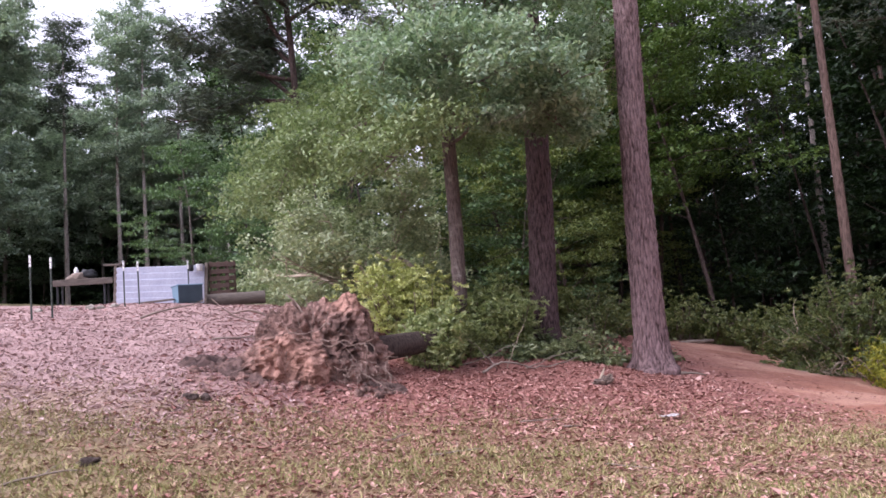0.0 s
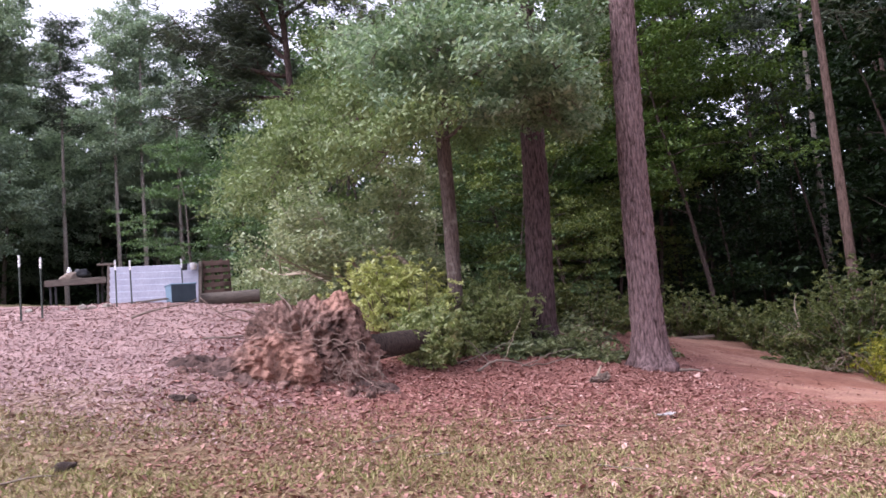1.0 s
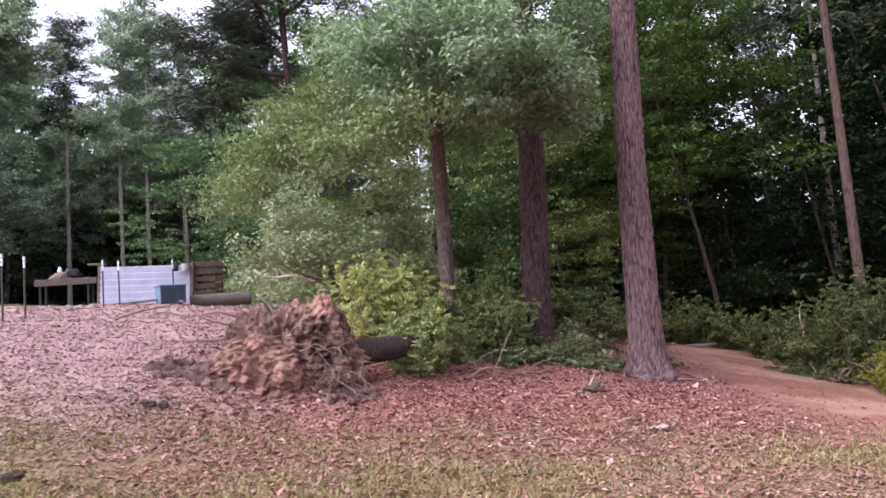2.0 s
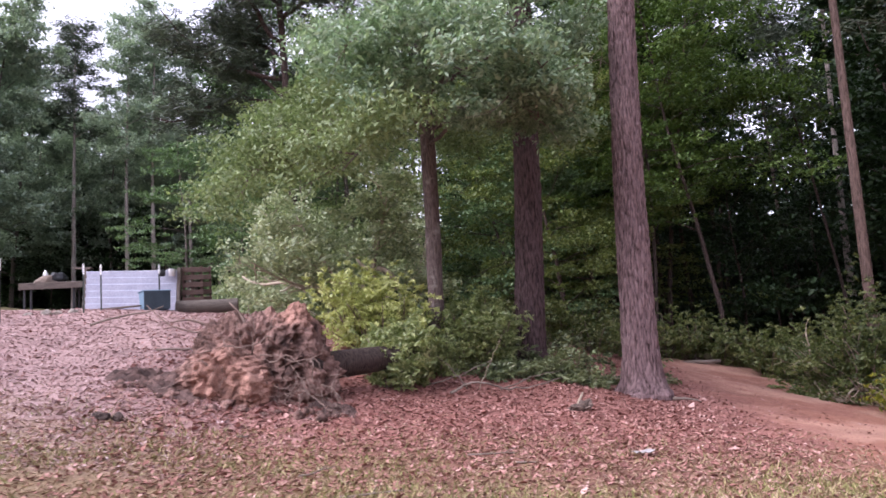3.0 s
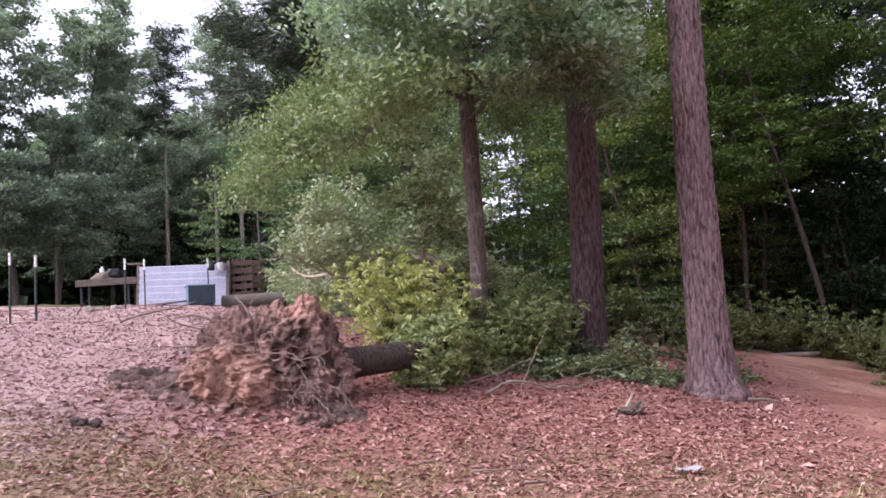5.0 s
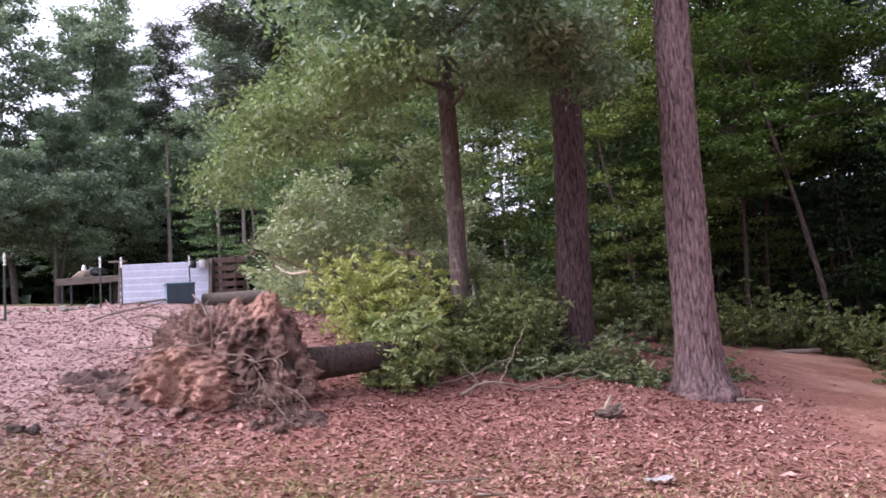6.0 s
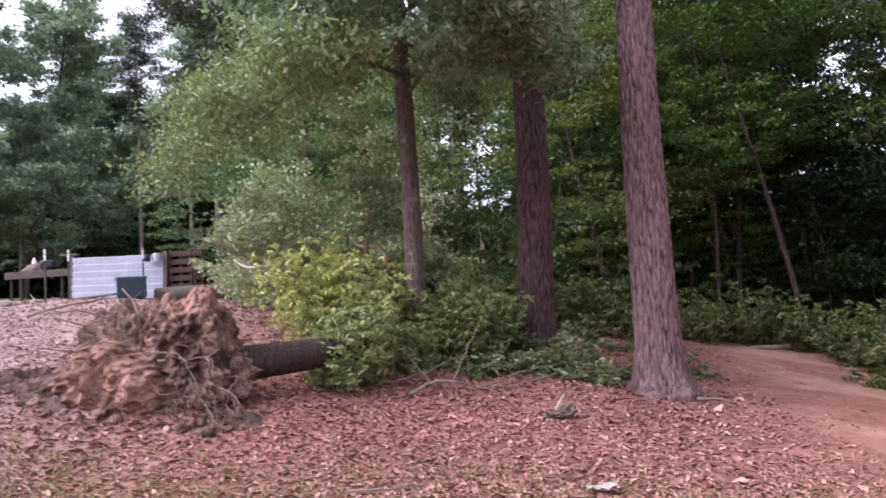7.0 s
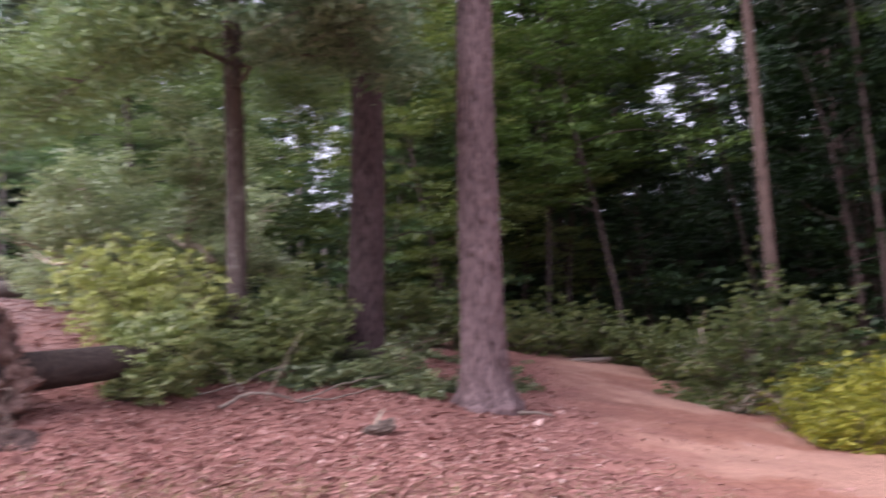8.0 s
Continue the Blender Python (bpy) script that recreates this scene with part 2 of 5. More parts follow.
M_EDGE = leafy("edge_leaves", (0.045, 0.075, 0.02), (0.09, 0.15, 0.038), (0.17, 0.24, 0.065), 0.35, gloss=0.35)
M_FEATHER = leafy("feathery_olive_leaves", (0.07, 0.10, 0.03), (0.15, 0.185, 0.058), (0.27, 0.30, 0.11), 0.35)
# darker bark for trunks in the woods, with their shade in its colour
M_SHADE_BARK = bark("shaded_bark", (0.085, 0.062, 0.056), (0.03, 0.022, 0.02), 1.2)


# ---- geometry helpers ----
def mesh_from(name, verts, faces, material, smooth=True):
    me = bpy.data.meshes.new(name)
    me.from_pydata([tuple(v) for v in verts], [], faces)
    me.materials.append(material)
    if smooth:
        me.polygons.foreach_set("use_smooth", [True] * len(me.polygons))
    me.update()
    return me


def put(name, me, parent=None, label=""):
    ob = new(name, me)
    if parent:
        ob.parent = parent
    return tagged(ob, label)


def part(name, bm, material, parent, label=""):
    me = bpy.data.meshes.new(name)
    bm.to_mesh(me)
    bm.free()
    me.materials.append(material)
    return put(name, me, parent, label)


def thing(name, at, label, category, group="", turn=0.0):
    ob = new(name)
    ob.empty_display_size = 0.1
    ob.matrix_world = pose(*at, 0, 0, turn)
    return tagged(ob, label, category, group)


def box(bm, size, m=Matrix(), bevel=0.006):
    """A bevelled box of that size round the origin of m."""
    r = bmesh.ops.create_cube(bm, size=1.0, matrix=m @ Matrix.Diagonal((*size, 1)))
    if bevel:
        edges = {e for v in r["verts"] for e in v.link_edges}
        bmesh.ops.bevel(bm, geom=list(edges), offset=bevel, segments=1, affect="EDGES")
    return bm


def tube(path, radii, sides=10, rough=0.0, seed=0.0):
    """Verts and faces of a tapered tube along a path, closed at both ends."""
    path = [Vector(p) for p in path]
    verts, faces = [], []
    side = Vector((1, 0, 0))
    for i, p in enumerate(path):
        d = (path[min(i + 1, len(path) - 1)] - path[max(i - 1, 0)]).normalized()
        side = (side - d * side.dot(d))
        if side.length < 1e-4:
            side = d.orthogonal()
        side.normalize()
        up = d.cross(side)
        for k in range(sides):
            a = 2 * math.pi * k / sides
            out = side * math.cos(a) + up * math.sin(a)
            r = radii[i]
            if rough:
                r *= 1 + rough * noise.noise(p * 2.2 + out * 1.7 + Vector((seed, seed, seed)))
            verts.append(p + out * r)
    n = len(path)
    for i in range(n - 1):
        for k in range(sides):
            a, b = i * sides + k, i * sides + (k + 1) % sides
            faces.append((a, b, b + sides, a + sides))
    faces.append(tuple(range(sides - 1, -1, -1)))
    faces.append(tuple(range((n - 1) * sides, n * sides)))
    return verts, faces


def join(pieces):
    verts, faces = [], []
    for v, f in pieces:
        k = len(verts)
        verts.extend(v)
        faces.extend(tuple(i + k for i in face) for face in f)
    return verts, faces


def crooked(rng, start, way, length, steps, wander, lift=0.0):
    """A crooked line of steps from start; lift bends it up or, below zero, down."""
    p, d = Vector(start), Vector(way).normalized()
    line = [p.copy()]
    for i in range(steps):
        d = (d + Vector(rng.normal(0, wander, 3)) + Vector((0, 0, lift))).normalized()
        p = p + d * (length / steps)
        line.append(p.copy())
    return line


def leaf_mesh(name, centres, size, material, rng, width=0.5, flat=0.5, hang=0.3, spread=0.35):
    """One mesh of folded leaves at the centres: two triangles each, with their own turn, tilt and size."""
    c = np.asarray(centres, dtype=float)
    n = len(c)
    a = rng.uniform(0, 2 * np.pi, n)
    d = np.stack([np.cos(a), np.sin(a), rng.normal(-hang, 0.45, n)], 1)
    d /= np.linalg.norm(d, axis=1)[:, None]
    up = rng.normal(0, 1 - flat, (n, 3)) + np.array([0, 0, flat])
    s = np.cross(d, up)
    s /= np.linalg.norm(s, axis=1)[:, None] + 1e-9
    nn = np.cross(s, d)
    L = size * np.exp(rng.normal(0, spread, n))[:, None]
    w = L * width * 0.5
    base, tip = c - d * L * 0.5, c + d * L * 0.5 - nn * L * 0.12
    left, right = c + s * w + nn * w * 0.45, c - s * w + nn * w * 0.45
    v = np.stack([base, left, tip, right], 1).reshape(-1, 3)
    me = bpy.data.meshes.new(name)
    me.vertices.add(4 * n)
    me.vertices.foreach_set("co", v.ravel())
    me.loops.add(6 * n)
    k = 4 * np.arange(n)[:, None]
    me.loops.foreach_set("vertex_index", (k + np.array([0, 2, 1, 0, 3, 2])).ravel())
    me.polygons.add(2 * n)
    me.polygons.foreach_set("loop_start", 3 * np.arange(2 * n))
    me.update(calc_edges=True)
    me.materials.append(material)
    return me


def clouds(rng, lines, per, radius, start=0.35, squash=0.6, clump=9, tight=0.42, thick=0.5):
    """Leaf places round the outer parts of branch lines, gathered into small sprays with gaps between."""
    pts = []
    for line in lines:
        line = np.array([tuple(p) for p in line])
        m = max(2, per // clump)
        u = rng.uniform(start, 1.0, m) * (len(line) - 1)
        i = np.minimum(u.astype(int), len(line) - 2)
        f = (u - i)[:, None]
        heart = line[i] * (1 - f) + line[i + 1] * f + rng.normal(0, 1, (m, 3)) * np.array([radius, radius, radius * squash])
        pick = rng.integers(0, m, per)
        pts.append(heart[pick] + rng.normal(0, 1, (per, 3)) * np.array([radius, radius, radius * thick]) * tight)
    return np.concatenate(pts)


# ---- the lie of the land ----
def soft_clamp(v, lo, hi, k=1.5):
    sp = lambda u: k * np.log1p(np.exp(np.clip(u / k, -50, 50)))
    return lo + sp(v - lo) - sp(v - hi)


MOUNDS = [(-1.2, 18.0, 0.28, 2.2), (-5.3, 20.3, 0.22, 2.2), (1.9, 14.3, -0.17, 1.3), (5.5, 12.4, 0.12, 2.0), (-0.5, 10.9, -0.16, 1.2), (10.0, 22.6, -0.18, 3.0),
          (3.8, 17.7, -0.18, 0.9), (-2.9, 7.9, 0.1, 1.2)]


def land(x, y):
    """The height of the ground: a slope that falls to the right and climbs a bank behind the trees."""
    x, y = np.asarray(x, float), np.asarray(y, float)
    X, Y = soft_clamp(x, -13, 13) / 10, (soft_clamp(y, 1, 26) - 12) / 10
    S = 1 / (1 + np.exp(np.clip(-((y - 14.1) - 0.52 * x) / 2.99, -50, 50)))
    z = -0.716 * X + 0.013 * Y - 0.686 * X * Y + S * (2.218 + 0.444 * X)
    for mx, my, h, s in MOUNDS:
        z = z + h * np.exp(-((x - mx) ** 2 + (y - my) ** 2) / (2 * s * s))
    return z


def on_land(x, y, dz=0.0):
    return (x, y, float(land(x, y)) + dz)


def build_ground():
    def axis(lo, hi, step, far):
        mid = np.arange(lo, hi + step / 2, step)
        out, d, p = [], step, 0.0
        while p < far:
            d *= 1.35
            p += d
            out.append(p)
        out = np.array(out)
        return np.concatenate([lo - out[::-1], mid, hi + out])

    xs, ys = axis(-13, 14, 0.14, 900), axis(4, 26, 0.14, 900)
    gx, gy = np.meshgrid(xs, ys)
    z = land(gx, gy)
    flat = np.stack([gx.ravel(), gy.ravel(), z.ravel()], 1)
    near = (abs(gx.ravel()) < 16) & (gy.ravel() > 0) & (gy.ravel() < 32)
    rise = np.array([0.05 * noise.noise((x * 0.9, y * 0.9, 0)) + 0.03 * noise.noise((x * 2.7, y * 2.7, 3)) + 0.018 * noise.noise((x * 6, y * 6, 7)) if k else 0
                     for (x, y, _), k in zip(flat, near)])
    flat[:, 2] += rise
    nx, ny = len(xs), len(ys)
    i = (np.arange(ny - 1)[:, None] * nx + np.arange(nx - 1)).ravel()
    quads = np.stack([i, i + 1, i + nx + 1, i + nx], 1)
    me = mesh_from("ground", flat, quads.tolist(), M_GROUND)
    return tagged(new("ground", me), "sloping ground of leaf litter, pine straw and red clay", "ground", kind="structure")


build_ground()


# ---- trees ----
def big_trunk(rng, name, base, top, r_base, r_top, flare, plates, material, parent, label="", sides=84, step=0.05):
    """A thick trunk with root flare and raised bark plates, fine rings near the ground and coarser above."""
    base, top = Vector(base), Vector(top)
    h = (top - base).length
    verts, faces = [], []
    zs = list(np.arange(-0.25, 7.6, step)) + list(np.arange(7.6, h, 0.5))
    shift = Vector(rng.uniform(0, 50, 3))
    bend = rng.uniform(-0.05, 0.05, 2)
    for z in zs:
        u = max(z, 0) / h
        c = base.lerp(top, z / h) + Vector((math.sin(z * 0.5) * bend[0], math.sin(z * 0.4 + 1) * bend[1], 0))
        r = r_base * (1 - u) + r_top * u
        for k in range(sides):
            a = 2 * math.pi * k / sides
            d = Vector((math.cos(a), math.sin(a), 0))
            lobes = 1 + 0.30 * math.sin(5 * a + shift.x) + 0.18 * math.sin(3 * a + shift.y)
            rr = r + flare * math.exp(-max(z, 0) / 0.22) * lobes + 0.35 * flare * math.exp(-max(z, 0) / 0.9)
            q = Vector((d.x * r * 14, d.y * r * 14, z * 3.4)) + shift
            q += Vector((noise.noise(q * 1.3), noise.noise(q * 1.3 + Vector((9, 0, 0))), 0)) * 0.5
            f = noise.voronoi(q)[0]
            rr += plates * (min((f[1] - f[0]) * 2.2, 1.0) ** 0.7 - 0.6) + 0.012 * noise.noise(q * 0.35)
            verts.append(c + d * rr)
    for i in range(len(zs) - 1):
        for k in range(sides):
            a, b = i * sides + k, i * sides + (k + 1) % sides
            faces.append((a, b, b + sides, a + sides))
    return put(name, mesh_from(name, [v - parent.location for v in verts], faces, material), parent, label)


def limb(rng, parent, start, way, length, r, lift=0.0, wander=0.12, subs=7, sub_len=1.3, twigs=2, material=None, label="", steps=10, name="limb"):
    """A limb with side branches as one part, in the parent's own space; returns the lines that carry leaves."""
    off = parent.location
    main = crooked(rng, Vector(start) - off, way, length, steps, wander, lift)
    pieces = [tube(main, [r * (1 - 0.8 * i / steps) for i in range(steps + 1)], 8, 0.2)]
    lines = [main]
    d0 = Vector(way).normalized()
    for i in range(subs):
        u = 0.25 + 0.75 * (i + rng.uniform(0, 0.8)) / subs
        j = min(int(u * steps), steps - 1)
        turn = Vector((-d0.y, d0.x, 0)) * (1 if i % 2 else -1)
        w = d0 * 0.6 + turn * rng.uniform(0.4, 1.1) + Vector((0, 0, rng.uniform(-0.5, 0.35)))
        line = crooked(rng, main[j], w, sub_len * rng.uniform(0.6, 1.3) * (1.1 - 0.4 * u), 6, 0.18, lift * 0.6)
        lines.append(line)
        pieces.append(tube(line, [r * 0.35 * (1 - 0.85 * k / 6) for k in range(7)], 6))
        for _ in range(twigs):
            k = rng.integers(2, 6)
            w2 = (line[k] - line[k - 1]).normalized() + Vector(rng.normal(0, 0.7, 3))
            tw = crooked(rng, line[k], w2, sub_len * 0.5 * rng.uniform(0.5, 1.2), 4, 0.2, lift)
            lines.append(tw)
            pieces.append(tube(tw, [r * 0.13 * (1 - 0.8 * q / 4) for q in range(5)], 4))
    put(name, mesh_from(name, *join(pieces), material), parent, label)
    return lines


def woodland_tree(rng, name, height, crown_from, reach, leaves, leaf, bark_mat, leaf_mat, trunk_r, label, category="tree", pine=False, limbs=16, flat=0.68, far=False, wander=0.035, tier=0.22):
    """A whole tree at the origin: trunk with its limbs, and a crown of leaf sprays."""
    t = thing(name, (0, 0, 0), label, category)
    trunk = crooked(rng, (0, 0, -0.3), (rng.normal(0, wander), rng.normal(0, wander), 1), height, 14, wander)
    rad = [trunk_r * (1 - 0.88 * (i / 14) ** 1.1) for i in range(15)]
    rad[0] *= 1.35
    pieces, lines = [tube(trunk, rad, 12, 0.15, 3.0)], []
    for i in range(limbs):
        u = crown_from + (0.97 - crown_from) * (i + rng.uniform(0, 0.9)) / limbs
        j = min(int(u * 14), 13)
        p = trunk[j].lerp(trunk[j + 1], u * 14 - j)
        v = (u - crown_from) / (1 - crown_from)
        length = reach * (0.55 + 0.75 * math.sin(math.pi * min(v * 0.8 + 0.25, 1))) * rng.uniform(0.65, 1.15)
        if pine:
            length = reach * (1.1 - 0.75 * v) * rng.uniform(0.6, 1.2)
        a = i * 2.4 + rng.normal(0, 0.4)
        w = Vector((math.cos(a), math.sin(a), rng.uniform(0.0, 0.55) + 0.5 * v))
        main = crooked(rng, p, w, length, 7, 0.14, 0.02 if pine else -0.03)
        r = max(0.015, trunk_r * 0.28 * (1 - 0.6 * v))
        pieces.append(tube(main, [r * (1 - 0.85 * k / 7) for k in range(8)], 4 if far else 6))
        for s in range(6):
            k = rng.integers(2, 7)
            w2 = (main[k] - main[k - 1]).normalized() * 0.7 + Vector(rng.normal(0, 0.6, 3)) * Vector((1, 1, 0.5))
            line = crooked(rng, main[k], w2, length * rng.uniform(0.25, 0.5), 4, 0.2, -0.04)
            lines.append(line)
            if s < 2 and not far:
                pieces.append(tube(line, [r * 0.3 * (1 - 0.8 * q / 4) for q in range(5)], 4))
        lines.append(main[3:])
    put("trunk", mesh_from("trunk", *join(pieces), bark_mat), t)
    per = max(4, leaves // len(lines))
    pts = clouds(rng, lines, per, 0.30 + reach * 0.05, 0.2, 0.5 if pine else 0.1 + tier, 40, 0.6, 0.5 if pine else tier)
    put("crown", leaf_mesh("crown", pts, leaf, leaf_mat, rng, 0.16 if pine else 0.55, 0.2 if pine else flat, 0.0 if pine else 0.25, 0.22), t)
    return t


def shrub(rng, name, at, spread, height, stems, leaves, leaf, material, label, group="", stem_mat=None, category="shrub", lean=(0, 0)):
    """Many arching stems from the ground with leaves all along them."""
    t = thing(name, at, label, category, group)
    lines = []
    for i in range(stems):
        a = rng.uniform(0, 2 * math.pi)
        r = math.sqrt(rng.uniform(0, 1))
        s = Vector((math.cos(a) * spread[0] * 0.55 * r, math.sin(a) * spread[1] * 0.55 * r, 0))
        s.z = float(land(at[0] + s.x, at[1] + s.y)) - at[2] - 0.05
        w = Vector((math.cos(a) * 0.55 * r * spread[0] / height + lean[0], math.sin(a) * 0.55 * r * spread[1] / height + lean[1], 1))
        L = height * rng.uniform(0.6, 1.08) * (1.05 - 0.3 * r)
        main = crooked(rng, s, w, L, 8, 0.13, -0.05 * r)
        put("stem", mesh_from("stem", *tube(main[:7], [0.013 * (1 - 0.8 * k / 8) + 0.002 for k in range(7)], 5), stem_mat or M_ROOT), t)
        lines.append(main)
        for k in (2, 3, 4, 5, 6, 7):
            w2 = Vector(rng.normal(0, 0.8, 3)) + Vector((0, 0, 0.3))
            tw = crooked(rng, main[k], w2, L * rng.uniform(0.15, 0.32), 4, 0.2, -0.05)
            lines.append(tw)
    pts = clouds(rng, lines, max(3, leaves // len(lines)), 0.09, 0.2, 0.8)
    low = np.array([land(at[0] + p[0], at[1] + p[1]) - at[2] for p in pts]) + 0.03
    pts[:, 2] = np.maximum(pts[:, 2], low)
    put("foliage", leaf_mesh("foliage", pts, leaf, material, rng, 0.31, 0.4, 0.5, 0.25), t)
    return t


# the three standing trees of the clearing
RNG = np.random.default_rng(11)
pine_a = thing("pine_tree", on_land(5.42, 15.33), "tall pine with pinkish-brown plated bark on pine straw", "tree")
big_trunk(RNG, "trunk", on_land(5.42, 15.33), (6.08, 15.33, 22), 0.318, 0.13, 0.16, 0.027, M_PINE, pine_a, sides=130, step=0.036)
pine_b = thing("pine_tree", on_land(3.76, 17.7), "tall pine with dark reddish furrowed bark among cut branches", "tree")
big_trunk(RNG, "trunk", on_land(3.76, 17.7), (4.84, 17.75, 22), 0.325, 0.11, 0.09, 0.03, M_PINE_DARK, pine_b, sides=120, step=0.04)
for t, (tx, ty) in ((pine_a, (5.9, 15.3)), (pine_b, (4.5, 17.7))):
    lines = []
    for i in range(14):
        a = i * 2.4
        z = 13 + i * 0.6
        lines += limb(RNG, t, (tx, ty, z), (math.cos(a), math.sin(a), 0.35), 3.4 - i * 0.14, 0.06, 0.02, subs=6, sub_len=1.0, twigs=1, material=M_PINE_DARK)
    put("crown", leaf_mesh("crown", clouds(RNG, lines, 35, 0.2), 0.28, M_NEEDLE, RNG, 0.1, 0.1, 0.0), t)

oak = thing("oak_tree", on_land(1.78, 16.68), "slender oak with low drooping leafy limbs, its foot in a shrub", "tree")
big_trunk(RNG, "trunk", on_land(1.78, 16.68), (1.85, 16.7, 13.0), 0.158, 0.13, 0.05, 0.007, M_OAK, oak, sides=52, step=0.07)
oak_lines = []
# low limbs: start height on the trunk, direction, length, sag
for z, way, length, sag in [
        (5.6, (0.55, -0.9, 0.12), 4.6, -0.035), (5.9, (0.95, -0.6, 0.14), 3.5, -0.03), (6.3, (0.1, -1.0, 0.12), 4.4, -0.035), (6.0, (-0.75, -0.75, 0.10), 4.4, -0.045),
        (6.5, (-1.0, -0.15, 0.10), 4.6, -0.07), (6.9, (-1.0, 0.25, 0.10), 4.6, -0.06), (6.8, (1.0, -0.15, 0.2), 3.4, -0.02), (7.2, (-0.4, -1.0, 0.2), 4.4, -0.02),
        (7.4, (0.7, -0.8, 0.25), 4.0, -0.015), (7.8, (-0.9, -0.5, 0.3), 4.4, -0.01), (6.6, (0.4, 0.9, 0.2), 3.6, -0.02), (7.9, (0.2, -1.0, 0.4), 4.0, 0.0),
        (8.4, (1.0, 0.1, 0.4), 4.0, 0.0), (8.6, (-1.0, -0.1, 0.5), 4.2, 0.0), (9.2, (-0.3, 0.9, 0.5), 3.8, 0.0), (9.6, (0.5, -0.7, 0.7), 3.6, 0.02),
        (10.4, (-0.6, -0.6, 0.8), 3.2, 0.02), (11.2, (0.6, 0.5, 0.9), 2.8, 0.02), (12.2, (0.0, 0.1, 1.0), 2.6, 0.02)]:
    u = (z - 1.2) / 11.8
    oak_lines.append(limb(RNG, oak, (1.79 + 0.06 * u, 16.69, z), way, length, 0.045, sag, subs=9, sub_len=1.5, twigs=4, material=M_OAK))
front = [l for i, g in enumerate(oak_lines) if i not in (3, 4, 5, 9, 10) and i < 12 for l in g]
high = [l for i, g in enumerate(oak_lines) if i >= 12 for l in g]
side = [l for i, g in enumerate(oak_lines) if i in (3, 4, 5, 9, 10) for l in g]


def thinned(pts):
    """Leaves that leave the pine's stem and the oak's own lower stem bare, as the crown does."""
    x, y, z = pts[:, 0] + oak.location.x, pts[:, 1] + oak.location.y, pts[:, 2] + oak.location.z
    near = 16.69 - y
    bare_pine = (y < 15.3) & (x > 4.98 - 0.30 * (15.2 - y)) & (x < 6.6)
    bare_stem = (near > 0) & (x > 1.65 - 0.11 * near) & (x < 2.0 + 0.12 * near) & (z < 6.7 - 0.40 * near)
    return pts[~(bare_pine | bare_stem)]


put("crown", leaf_mesh("crown", thinned(clouds(RNG, front[::3], 430, 0.27, 0.05, 0.5, 140, 0.95, 0.30)), 0.112, M_OAKLEAF, RNG, 0.42, 0.5, 0.5, 0.25), oak)
put("crown", leaf_mesh("crown", thinned(clouds(RNG, high, 22, 0.26, 0.2, 0.6, 24, 0.5)), 0.13, M_OAKLEAF, RNG, 0.5, 0.45, 0.35, 0.22), oak)
put("crown", leaf_mesh("crown", clouds(RNG, side[::2], 330, 0.28, 0.0, 0.6, 110, 0.9, 0.42), 0.10, M_OLIVE, RNG, 0.42, 0.45, 0.6, 0.25), oak)

# ---- the fallen oak: root plate, trunk, broken limbs and a wilting crown ----
fallen = thing("fallen_oak", on_land(-0.5, 12.9), "uprooted oak lying on its side with a torn red-clay root plate", "fallen tree")


